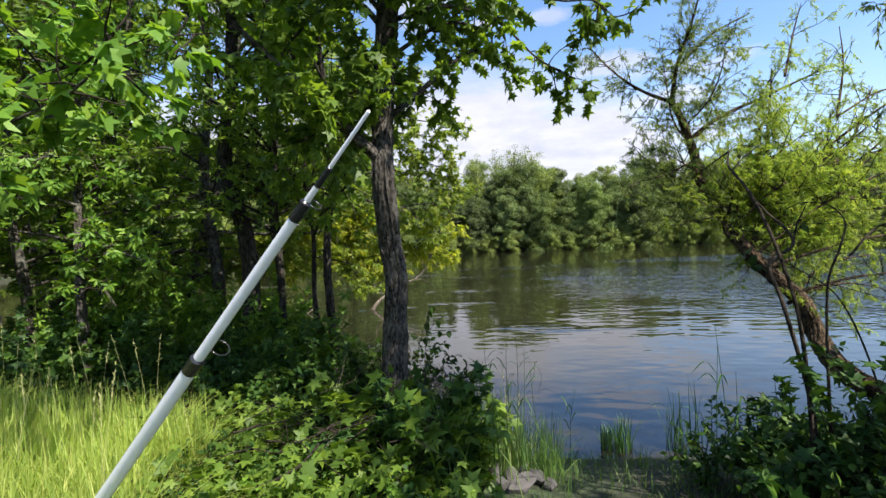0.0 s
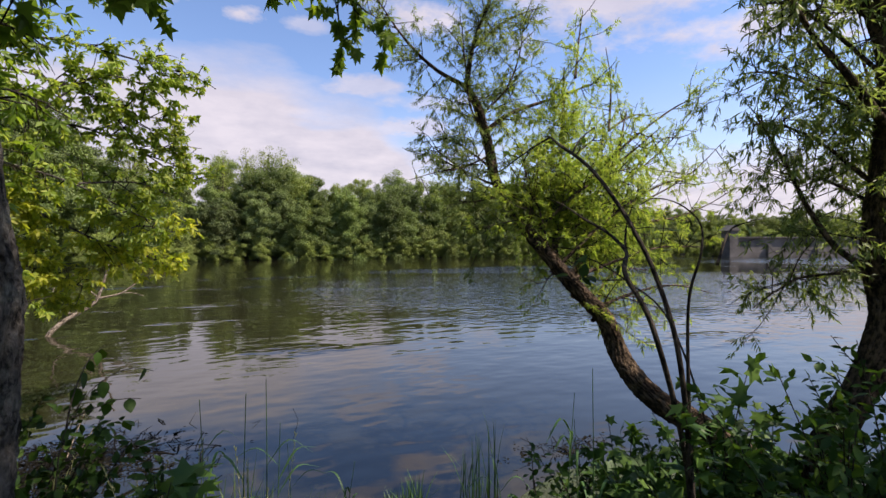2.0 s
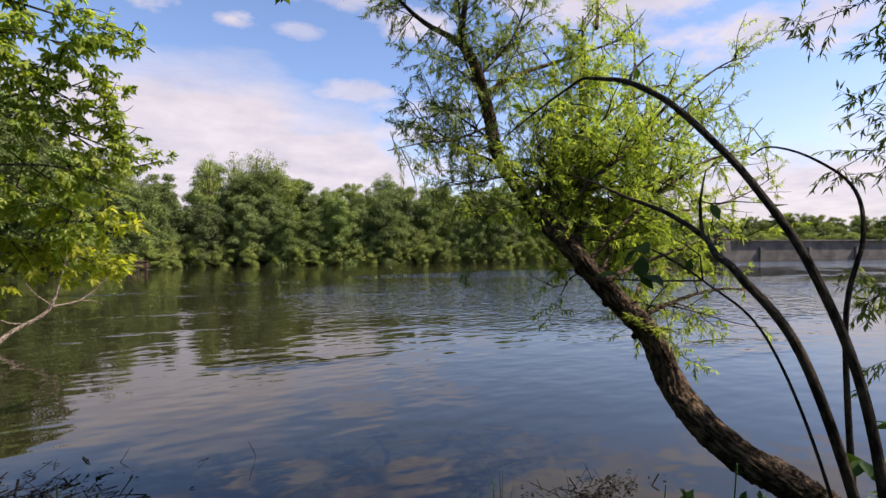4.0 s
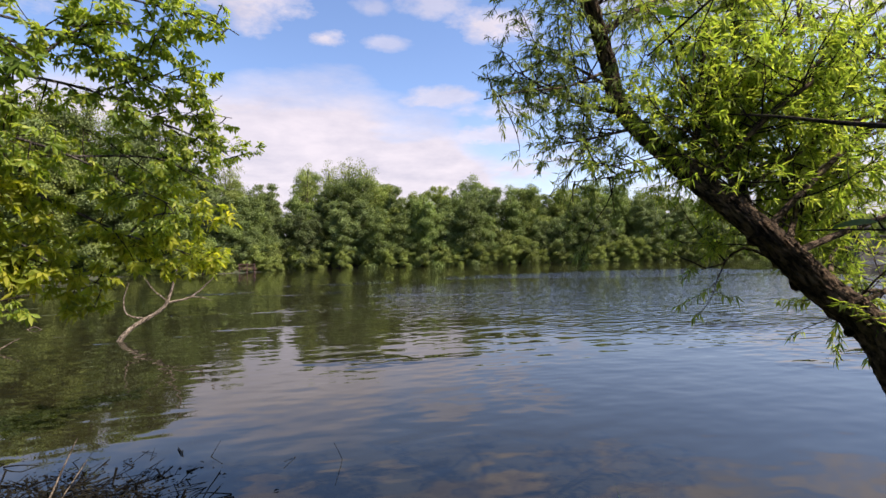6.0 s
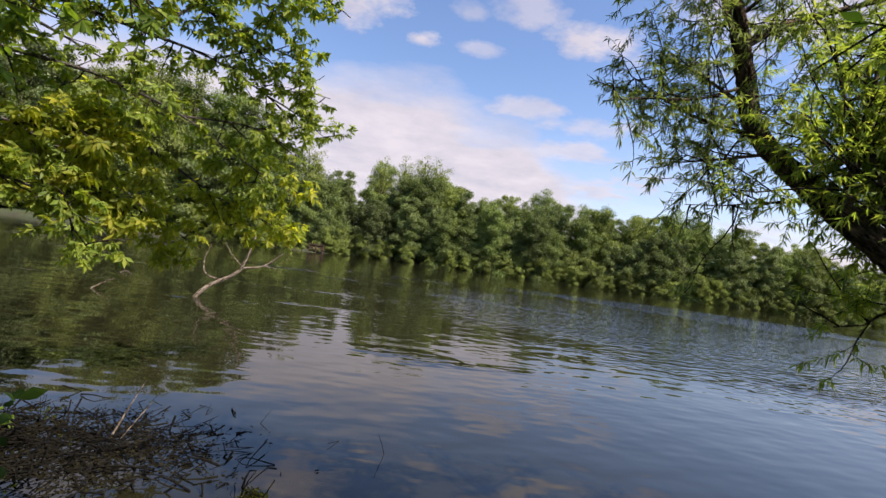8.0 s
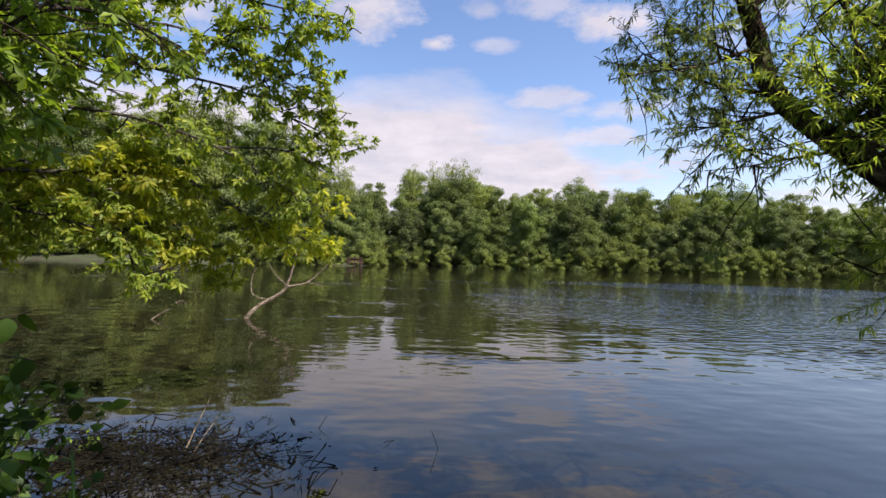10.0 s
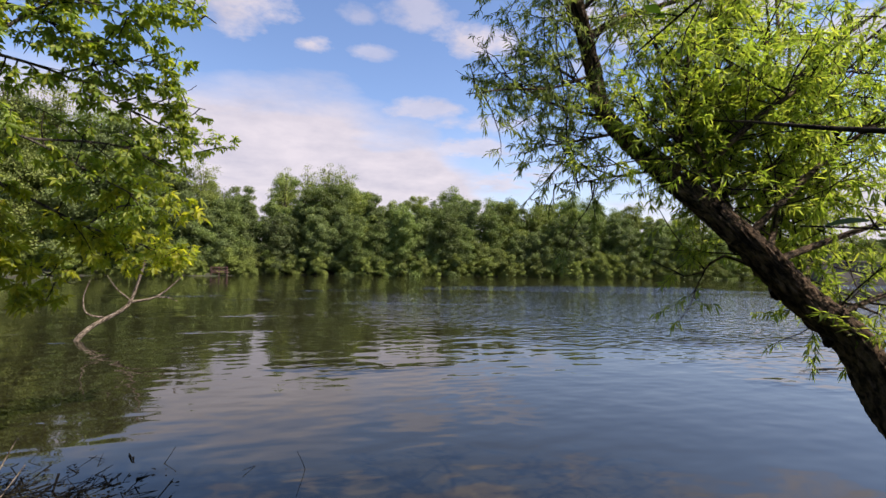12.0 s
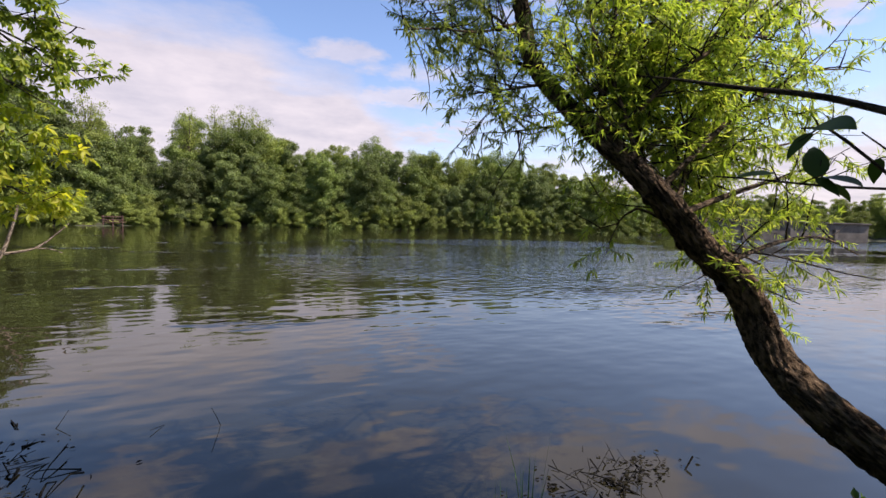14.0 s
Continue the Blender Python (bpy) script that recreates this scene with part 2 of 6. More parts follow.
MAT_BARK = bark_material("grey_bark", (0.038, 0.034, 0.028), (0.20, 0.18, 0.15), 18.0, (0.20, 0.21, 0.17))
MAT_WBARK = bark_material("willow_bark", (0.008, 0.006, 0.004), (0.25, 0.178, 0.112), 24.0)
MAT_SLIM = bark_material("dark_slim_bark", (0.018, 0.016, 0.013), (0.10, 0.088, 0.07), 18.0)
MAT_TWIG = bark_material("twig_bark", (0.03, 0.024, 0.018), (0.10, 0.08, 0.055), 20.0)
# wet wood, darkened further in place of shade from the boughs
MAT_WET_SHADED = bark_material("wet_shaded_twig", (0.006, 0.006, 0.004), (0.022, 0.020, 0.013), 20.0)
MAT_SNAG = bark_material("bleached_wood", (0.20, 0.16, 0.11), (0.40, 0.34, 0.26), 16.0)
MAT_FARBARK = bark_material("far_bark", (0.05, 0.04, 0.032), (0.17, 0.14, 0.11), 4.0)


def ground_material():
    m, n, l, bsdf = material("bank_soil")
    big = tex_noise(n, l, 0.7, 6.0, 0.6)
    fine = tex_noise(n, l, 14.0, 8.0, 0.65)
    c1 = color_ramp(n, l, fine, (0.3, (0.014, 0.011, 0.008)), (0.55, (0.034, 0.027, 0.017)), (0.75, (0.08, 0.062, 0.038)))
    c2 = color_ramp(n, l, fine, (0.3, (0.018, 0.028, 0.010)), (0.7, (0.05, 0.075, 0.022)))
    fac = color_ramp(n, l, big, (0.35, (0, 0, 0)), (0.6, (1, 1, 1)))
    mx = n.new("ShaderNodeMixRGB")
    l.new(fac, mx.inputs[0])
    l.new(c1, mx.inputs[1])
    l.new(c2, mx.inputs[2])
    l.new(mx.outputs[0], bsdf.inputs["Base Color"])
    bsdf.inputs["Roughness"].default_value = 0.95
    add_bump(n, l, bsdf, fine, 0.8, 0.05)
    return m


def water_material():
    m, n, l, bsdf = material("pond_water")
    silt = tex_noise(n, l, 0.08, 3.0)
    l.new(color_ramp(n, l, silt, (0.3, (0.0100, 0.0098, 0.0050)), (0.7, (0.0140, 0.0130, 0.0062))), bsdf.inputs["Base Color"])
    bsdf.inputs["Roughness"].default_value = 0.008
    bsdf.inputs["IOR"].default_value = 1.58
    ripple = tex_noise(n, l, 2.9, 1.2, 0.5, (0.6, 1.0, 1.0))
    swell = tex_noise(n, l, 0.8, 1.0, 0.5, (0.7, 1.0, 1.0))
    calm = tex_noise(n, l, 0.045, 3.0, 0.5, (0.5, 1.3, 1.0))
    amount = color_ramp(n, l, calm, (0.36, (0.45, 0.45, 0.45)), (0.62, (1.15, 1.15, 1.15)))
    mul = n.new("ShaderNodeMath")
    mul.operation = "MULTIPLY"
    l.new(ripple, mul.inputs[0])
    l.new(amount, mul.inputs[1])
    add = n.new("ShaderNodeMath")
    add.operation = "MULTIPLY_ADD"
    l.new(swell, add.inputs[0])
    add.inputs[1].default_value = 1.2
    l.new(mul.outputs[0], add.inputs[2])
    # a breeze ruffles the middle of the pond and the reach along the far shore
    where = n.new("ShaderNodeTexCoord")
    chop = tex_noise(n, l, 4.2, 1.2, 0.5, (0.6, 1.0, 1.0))
    blots = tex_noise(n, l, 0.16, 3.0, 0.6, (0.7, 1.4, 1.0))
    gust = None
    for cx, cy, rx, ry, power in ((18.0, 25.0, 21.0, 17.0, 4.4), (24.0, 38.0, 16.0, 6.0, 14.0), (85.0, 40.0, 40.0, 22.0, 8.0)):
        mp = n.new("ShaderNodeMapping")
        mp.inputs["Location"].default_value = (-cx / rx, -cy / ry, 0.0)
        mp.inputs["Scale"].default_value = (1 / rx, 1 / ry, 1.0)
        l.new(where.outputs["Object"], mp.inputs[0])
        ball = n.new("ShaderNodeTexGradient")
        ball.gradient_type = "SPHERICAL"
        l.new(mp.outputs[0], ball.inputs[0])
        worn = n.new("ShaderNodeMath")
        worn.operation = "MULTIPLY_ADD"
        l.new(blots, worn.inputs[0])
        worn.inputs[1].default_value = 0.9
        l.new(ball.outputs[0], worn.inputs[2])
        one = n.new("ShaderNodeMath")
        one.operation = "MULTIPLY"
        l.new(chop, one.inputs[0])
        l.new(color_ramp(n, l, worn.outputs[0], (0.52, (0, 0, 0)), (0.85, (power, power, power))), one.inputs[1])
        if gust is None:
            gust = one
        else:
            both = n.new("ShaderNodeMath")
            both.operation = "ADD"
            l.new(gust.outputs[0], both.inputs[0])
            l.new(one.outputs[0], both.inputs[1])
            gust = both
    total = n.new("ShaderNodeMath")
    total.operation = "ADD"
    l.new(add.outputs[0], total.inputs[0])
    l.new(gust.outputs[0], total.inputs[1])
    add_bump(n, l, bsdf, total.outputs[0], 1.0, 0.0106)
    return m


MAT_GROUND = ground_material()
MAT_WATER = water_material()
MAT_ROCK = plain_material("bank_stone", (0.062, 0.057, 0.052), 0.85, 0.0, 0.45, 9.0)
MAT_CONCRETE = plain_material("old_concrete", (0.105, 0.096, 0.082), 0.9, 0.0, 0.5, 0.5)
MAT_ROD = plain_material("white_lacquer", (0.9, 0.9, 0.89), 0.25, 0.0, 0.04, 40.0)
MAT_BLACK = plain_material("black_lacquer", (0.015, 0.015, 0.017), 0.25, 0.0, 0.2, 40.0)
MAT_RUST = plain_material("weathered_red_boards", (0.10, 0.05, 0.04), 0.8, 0.0, 0.4, 4.0)


# ---- mesh helpers ----
class Acc:
    """Gathers vertices and faces of one mesh."""

    def __init__(self):
        self.v, self.f, self.count, self.grain = [], {3: [], 4: []}, 0, []

    def add(self, verts, faces, grain=None):
        verts, faces = np.asarray(verts, float), np.asarray(faces, int)
        self.v.append(verts)
        self.grain.append(np.zeros((len(verts), 3)) if grain is None else np.asarray(grain, float))
        self.f[faces.shape[1]].append(faces + self.count)
        self.count += len(verts)

    def mesh(self, name, mat, smooth=False):
        me = bpy.data.meshes.new(name)
        v = np.concatenate(self.v) if self.v else np.zeros((0, 3))
        loops, starts, at = [], [], 0
        for k in (3, 4):
            for f in self.f[k]:
                loops.append(f.ravel())
                starts.append(at + k * np.arange(len(f)))
                at += f.size
        loops, starts = np.concatenate(loops), np.concatenate(starts)
        me.vertices.add(len(v))
        me.vertices.foreach_set("co", v.ravel())
        me.loops.add(len(loops))
        me.loops.foreach_set("vertex_index", loops.astype(np.int32))
        me.polygons.add(len(starts))
        me.polygons.foreach_set("loop_start", starts.astype(np.int32))
        me.update(calc_edges=True)
        grain = np.concatenate(self.grain)
        if grain.any():
            me.attributes.new("grain", "FLOAT_VECTOR", "POINT").data.foreach_set("vector", grain.ravel())
        if smooth:
            me.polygons.foreach_set("use_smooth", np.ones(len(starts), bool))
        me.materials.append(mat)
        return me


def part(name, acc, mat, parent, label="", smooth=False):
    me = acc.mesh(name, mat, smooth) if isinstance(acc, Acc) else acc
    ob = new(name, me)
    ob.parent = parent
    if label:
        tagged(ob, label)
    return ob


def thing(name, at, label, category, group=""):
    ob = new(name)
    ob.empty_display_size = 0.1
    ob.location = at
    return tagged(ob, label, category, group)


def unit(v):
    v = np.asarray(v, float)
    return v / np.maximum(np.linalg.norm(v, axis=-1, keepdims=True), 1e-9)


def smooth_line(points, step):
    """A Catmull-Rom curve through the points, with even steps."""
    p = np.asarray(points, float)
    p = np.vstack([2 * p[0] - p[1], p, 2 * p[-1] - p[-2]])
    res = []
    for i in range(1, len(p) - 2):
        n = max(1, int(np.linalg.norm(p[i + 1] - p[i]) / step))
        t = (np.arange(n) / n)[:, None]
        a0, a1, a2, a3 = p[i - 1], p[i], p[i + 1], p[i + 2]
        res.append(0.5 * (2 * a1 + (a2 - a0) * t + (2 * a0 - 5 * a1 + 4 * a2 - a3) * t**2 + (3 * a1 - a0 - 3 * a2 + a3) * t**3))
    res.append(p[-2][None])
    return np.concatenate(res)


def tube(acc, line, r0, r1, sides=6, rough=0.0, furrows=0, rng=None, flare=0.0):
    """A tapered limb along a line. rough: uneven radius; furrows: lengthwise ridges of bark; flare: a wider foot."""
    line = np.asarray(line, float)
    n = len(line)
    tan = unit(np.gradient(line, axis=0))
    ref = np.array([0.31, 0.17, 0.93]) if abs(tan[0][2]) < 0.9 else np.array([0.9, 0.2, 0.1])
    side = np.zeros_like(line)
    s = unit(np.cross(tan[0], ref))
    for i in range(n):
        s = unit(s - tan[i] * (s @ tan[i]))
        side[i] = s
    other = np.cross(tan, side)
    u = np.linspace(0, 1, n)
    rad = (np.interp(u, np.linspace(0, 1, len(r0)), r0) if isinstance(r0, (list, tuple)) else r0 + (r1 - r0) * u) + flare * np.exp(-u * 14)
    ang = np.linspace(0, 2 * np.pi, sides, endpoint=False)
    r = np.repeat(rad[:, None], sides, 1)
    if rough and rng is not None:
        length = np.concatenate([[0], np.cumsum(np.linalg.norm(np.diff(line, axis=0), axis=1))])
        for k in range(5):
            ph, w, q = rng.uniform(0, 6.28), rng.uniform(4, 14), rng.integers(1, 4)
            r *= 1 + rough * 0.22 * np.sin(length[:, None] * w + q * ang[None] + ph)
        if furrows:
            wob = np.cumsum(rng.normal(0, 0.04, n))[:, None] * 0.5
            for k in range(3):
                ph = rng.uniform(0, 6.28)
                ridge = np.abs(np.sin((furrows * (0.5 + 0.25 * k)) * ang[None] * 0.5 + wob * (k + 1) + 1.5 * np.sin(length[:, None] * rng.uniform(12, 28) + ph)))
                r *= 1 + rough * 1.1 * (ridge - 0.6)
            r *= 1 + rough * rng.normal(0, 0.35, r.shape)
    v = line[:, None] + r[..., None] * (np.cos(ang)[None, :, None] * side[:, None] + np.sin(ang)[None, :, None] * other[:, None])
    i, j = np.meshgrid(np.arange(n - 1), np.arange(sides), indexing="ij")
    j2 = (j + 1) % sides
    f = np.stack([i * sides + j, i * sides + j2, (i + 1) * sides + j2, (i + 1) * sides + j], -1).reshape(-1, 4)
    run = np.concatenate([[0], np.cumsum(np.linalg.norm(np.diff(line, axis=0), axis=1))]) + (rng.uniform(0, 50) if rng is not None else 0)
    mean_r = float(np.mean(rad))
    g = np.stack([np.repeat((np.cos(ang) * mean_r)[None], n, 0), np.repeat((np.sin(ang) * mean_r)[None], n, 0), np.repeat(run[:, None], sides, 1)], -1).reshape(-1, 3)
    acc.add(v.reshape(-1, 3), f, g)
    tip = np.vstack([v[-1], line[-1] + tan[-1] * r1])
    acc.add(tip, [(k, (k + 1) % sides, sides) for k in range(sides)], np.vstack([g[-sides:], g[-1:]]))


# leaf outlines: across, along, up
def star_leaf():
    """A five-pointed leaf, folded a little along its lobes."""
    pts = [(0, 0, 0)]
    for k, (a, r) in enumerate([(-130, 0.42), (-100, 0.26), (-68, 0.60), (-38, 0.30), (0, 0.72), (38, 0.30), (68, 0.60), (100, 0.26), (130, 0.42)]):
        pts.append((r * math.sin(radians(a)), 0.22 + r * math.cos(radians(a)), -0.10 * r * r + (0.05 if k % 2 else 0.0)))
    pts.append((0, 0.22, 0.05))
    faces = [(10, k, k + 1) for k in range(1, 9)] + [(10, 0, 1), (10, 9, 0)]
    return np.array(pts), np.array(faces)


def lance_leaf(width=0.16):
    return np.array([(0, 0, 0), (-width / 2, 0.4, 0.03), (0, 1, -0.10), (width / 2, 0.4, 0.03)]), np.array([(0, 1, 2), (0, 2, 3)])


def oval_leaf(width=0.55):
    w = width / 2
    return (np.array([(0, 0, 0), (-w * 0.8, 0.28, 0.05), (-w, 0.55, 0.06), (0, 1, -0.08), (w, 0.55, 0.06), (w * 0.8, 0.28, 0.05), (0, 0.5, 0.0)]),
            np.array([(6, 0, 1), (6, 1, 2), (6, 2, 3), (6, 3, 4), (6, 4, 5), (6, 5, 0)]))


def broad_leaf(width=0.6, steps=7):
    """An ovate leaf with a pointed tip, folded along its midrib and drooping."""
    v, fc = [(0, 0, 0)], []
    for k in range(1, steps):
        u = k / steps
        w = width / 2 * math.sin(math.pi * u ** 0.75) ** 0.8
        z = -0.22 * u * u
        v += [(-w, u, z + 0.10 * w), (0, u, z), (w, u, z + 0.10 * w)]
    v.append((0, 1.0, -0.26))
    fc += [(0, 2, 1), (0, 3, 2)]
    for k in range(steps - 2):
        a = 1 + 3 * k
        fc += [(a, a + 1, a + 4), (a, a + 4, a + 3), (a + 1, a + 2, a + 5), (a + 1, a + 5, a + 4)]
    a = 1 + 3 * (steps - 2)
    fc += [(a, a + 1, len(v) - 1), (a + 1, a + 2, len(v) - 1)]
    return np.array(v), np.array(fc)


def scatter(acc, leaf, pos, along, normal, size):
    """One leaf at each place, along a way, facing a normal."""
    pos, along, normal, size = np.asarray(pos), unit(along), np.asarray(normal), np.asarray(size)
    across = unit(np.cross(along, normal))
    face = np.cross(across, along)
    t, f = leaf
    v = pos[:, None] + size[:, None, None] * (t[None, :, :1] * across[:, None] + t[None, :, 1:2] * along[:, None] + t[None, :, 2:] * face[:, None])
    n, m = len(pos), len(t)
    acc.add(v.reshape(-1, 3), (f[None] + (np.arange(n) * m)[:, None, None]).reshape(-1, f.shape[1]))


def sprout(line, rng, per_m, length, spread, lift, steps=6, start=0.2, bend=0.25, taper=True):
    """Side shoots of a limb, as lines."""
    line = np.asarray(line, float)
    seg = np.linalg.norm(np.diff(line, axis=0), axis=1)
    cum = np.concatenate([[0], np.cumsum(seg)])
    total, res = cum[-1], []
    for _ in range(max(1, int(per_m * total * (1 - start) + rng.random()))):
        u = rng.uniform(start, 1.0)
        at = np.array([np.interp(u * total, cum, line[:, k]) for k in range(3)])
        i = min(len(seg) - 1, np.searchsorted(cum, u * total) - 1)
        tan = unit(line[i + 1] - line[i])
        way = unit(tan * (1 - spread) + unit(rng.normal(size=3)) * spread + np.array([0, 0, lift]))
        ln = rng.uniform(*length) * ((1.15 - 0.55 * u) if taper else 1)
        pts = [at]
        for k in range(steps):
            way = unit(way + rng.normal(0, bend, 3) * 0.5 + np.array([0, 0, lift * 0.25]))
            pts.append(pts[-1] + way * ln / steps)
        res.append(np.array(pts))
    return res


def leaf_sites(lines, rng, per_m, start=0.15, droop=0.5, outward=0.8, whorl=0.0):
    """Places, ways and normals for leaves along fine twigs."""
    pos, way, nor = [], [], []
    for ln in lines:
        seg = np.linalg.norm(np.diff(ln, axis=0), axis=1)
        cum = np.concatenate([[0], np.cumsum(seg)])
        n = max(1, int(per_m * cum[-1] + rng.random()))
        u = rng.uniform(start, 1, n) * cum[-1]
        p = np.stack([np.interp(u, cum, ln[:, k]) for k in range(3)], 1)
        tan = unit(ln[-1] - ln[0])
        out_way = unit(rng.normal(size=(n, 3)))
        pos.append(p)
        way.append(unit(tan * 0.6 + out_way * outward + np.array([0, 0, -droop])))
        nor.append(unit(np.array([0, 0, 1.0]) + rng.normal(0, 0.45, (n, 3))))
    return np.concatenate(pos), np.concatenate(way), np.concatenate(nor)


# ---- ground and water ----
SHORE = [(-60, 32), (-44, 23), (-30, 18), (-14, 13), (-6, 10.2), (-2.5, 8.5), (-0.4, 7.3), (1.0, 6.35), (2.0, 6.05), (3.0, 6.05), (4.0, 6.2), (4.8, 6.5),
         (5.3, 6.45), (5.75, 6.0), (6.4, 5.2), (9, 3.8), (15, 0.5), (44, -9), (110, -16), (139, 40), (129, 65), (93, 74), (45, 75), (-5, 73.6), (-16.2, 64),
         (-24, 57), (-33.5, 54.0), (-49, 48)]


def shore_distance(x, y):
    """Metres from the water's edge: positive on land, negative in the pond."""
    p = np.array(SHORE, float)
    q = np.roll(p, -1, 0)
    x, y = np.asarray(x, float), np.asarray(y, float)
    best, inside = np.full(x.shape, 1e9), np.zeros(x.shape, bool)
    for (ax, ay), (bx, by) in zip(p, q):
        ex, ey = bx - ax, by - ay
        u = np.clip(((x - ax) * ex + (y - ay) * ey) / (ex * ex + ey * ey), 0, 1)
        best = np.minimum(best, np.hypot(x - ax - u * ex, y - ay - u * ey))
        cross = (ay > y) != (by > y)
        with np.errstate(divide="ignore", invalid="ignore"):
            inside ^= cross & (x < (bx - ax) * (y - ay) / (by - ay if by != ay else 1e-9) + ax)
    return np.where(inside, -best, best)


def wobble(x, y):
    return 0.5 * (np.sin(x * 1.7 + 1.3 * np.sin(y * 0.9)) * np.sin(y * 1.9 + 0.7) + 0.6 * np.sin(x * 4.3 + y * 3.1) * np.sin(y * 5.2 - x * 1.1))


def height(x, y):
    x, y = np.asarray(x, float), np.asarray(y, float)
    d = shore_distance(x, y) + 0.12 * wobble(x * 1.3, y * 1.3)
    land = 0.04 + 0.62 * (1 - np.exp(-np.maximum(d, 0) / 2.0)) + 0.05 * wobble(x, y) * np.minimum(1, np.maximum(d, 0))
    land = land + np.where(y > 28, np.clip((d - 1.0) * 0.22, 0, 5.0), 0)
    mound = 0.09 * np.exp(-(((x - 0.15) / 0.8) ** 2 + ((y - 8.3) / 0.55) ** 2)) + 0.12 * np.exp(-(((x - 4.95) / 0.5) ** 2 + ((y - 7.0) / 0.25) ** 2))
    bed = np.maximum(-1.5, 0.04 + 0.45 * d)
    bed = np.maximum(bed, -0.12 + mound * (1 + 0.5 * wobble(x * 4, y * 4)))
    return np.where(d > 0, land, bed)


def grid_axis(lo, hi, near_lo, near_hi, fine):
    left = near_lo - np.geomspace(fine, near_lo - lo, 40)[::-1]
    right = near_hi + np.geomspace(fine, hi - near_hi, 40)
    return np.concatenate([left, np.arange(near_lo, near_hi + fine / 2, fine), right])


gx, gy = grid_axis(-900, 900, -9, 10, 0.14), grid_axis(-900, 1200, -2, 14, 0.14)
X, Y = np.meshgrid(gx, gy, indexing="ij")
acc = Acc()
nx, ny = X.shape
i, j = np.meshgrid(np.arange(nx - 1), np.arange(ny - 1), indexing="ij")
acc.add(np.stack([X, Y, height(X, Y)], -1).reshape(-1, 3),
        np.stack([i * ny + j, (i + 1) * ny + j, (i + 1) * ny + j + 1, i * ny + j + 1], -1).reshape(-1, 4))
tagged(new("ground", acc.mesh("ground", MAT_GROUND, True)), "brown earth bank with leaf litter sloping to the pond", "ground", kind="structure")

acc = Acc()
wx, wy = np.linspace(-70, 145, 30), np.linspace(-25, 85, 20)
X, Y = np.meshgrid(wx, wy, indexing="ij")
nx, ny = X.shape
i, j = np.meshgrid(np.arange(nx - 1), np.arange(ny - 1), indexing="ij")
acc.add(np.stack([X, Y, 0 * X], -1).reshape(-1, 3), np.stack([i * ny + j, (i + 1) * ny + j, (i + 1) * ny + j + 1, i * ny + j + 1], -1).reshape(-1, 4))
tagged(new("water", acc.mesh("water", MAT_WATER, True)), "dark rippled pond water mirroring sky and trees", "water", kind="structure")


def ground_at(x, y):
    return float(height(np.array([x]), np.array([y]))[0])


# ---- far woods: each tree a trunk and a crown of leaf clumps ----
def far_tree_meshes(seed, tall, wide, lumps, low, mat, full=1.0):
    rng = np.random.default_rng(seed)
    trunk, crown = Acc(), Acc()
    line = smooth_line([(0, 0, -0.6), (rng.normal(0, 0.2), rng.normal(0, 0.2), tall * 0.4), (rng.normal(0, 0.4), rng.normal(0, 0.4), tall * 0.92)], 0.6)
    tube(trunk, line, 0.022 * tall, 0.03, 7)
    pos, nor, siz = [], [], []
    boughs = max(16, lumps // 4)
    for k in range(boughs):
        u = low + (1.0 - low) * ((k + rng.uniform(0.1, 0.9)) / boughs) ** 0.9
        prof = wide * (math.sqrt(max(0.0, 1 - ((u - 0.45) / 0.58) ** 2)) if u > 0.45 else 0.78 + 0.5 * u)
        ang, reach = 2.4 * k + rng.normal(0, 0.4), max(0.35, prof * rng.uniform(0.6, 1.15))
        foot = line[min(len(line) - 1, int(u * 0.72 * len(line)))]
        end = np.array([reach * math.cos(ang), reach * math.sin(ang), tall * (u - 0.10 * (reach / wide) ** 2) * rng.uniform(0.95, 1.01)])
        bend = (foot + end) / 2 + np.array([0, 0, 0.12 * reach + 0.2])
        bough = smooth_line([foot, bend, end], 0.5)
        tube(trunk, bough, 0.055, 0.012, 4)
        for q in range(int(rng.integers(3, 7))):
            f = rng.uniform(0.25, 1.05)
            c = bough[min(len(bough) - 1, int(f * len(bough)))] + rng.normal(0, 0.22 * wide / 2.9, 3) * np.array([1, 1, 0.7])
            r = np.array([1, 1, 0.62]) * rng.uniform(0.35, 0.95) * wide / 2.9
            n = int((430 * (r[0] / (wide / 2.9)) ** 1.5 + 25) * full)
            d = unit(rng.normal(size=(n, 3)) + np.array([0, 0, 0.25]))
            p = c + d * r * rng.uniform(0.3, 1.3, (n, 1)) ** 0.8 + rng.normal(0, 0.10, (n, 3))
            p[:, 2] -= 0.13 * np.hypot(p[:, 0] - c[0], p[:, 1] - c[1]) ** 1.4
            pos.append(p)
            nor.append(unit(d + np.array([0, 0, 0.55]) + rng.normal(0, 0.55, (n, 3))))
            siz.append(rng.uniform(0.10, 0.24, n))
    pos, nor, siz = np.concatenate(pos), np.concatenate(nor), np.concatenate(siz)
    keep = pos[:, 2] > 0.15
    pos, nor, siz = pos[keep], nor[keep], siz[keep]
    scatter(crown, lance_leaf(0.7), pos, unit(rng.normal(size=pos.shape) + np.array([0, 0, -0.5])), nor, siz)
    return trunk.mesh("trunk", MAT_FARBARK), crown.mesh("crown", mat)


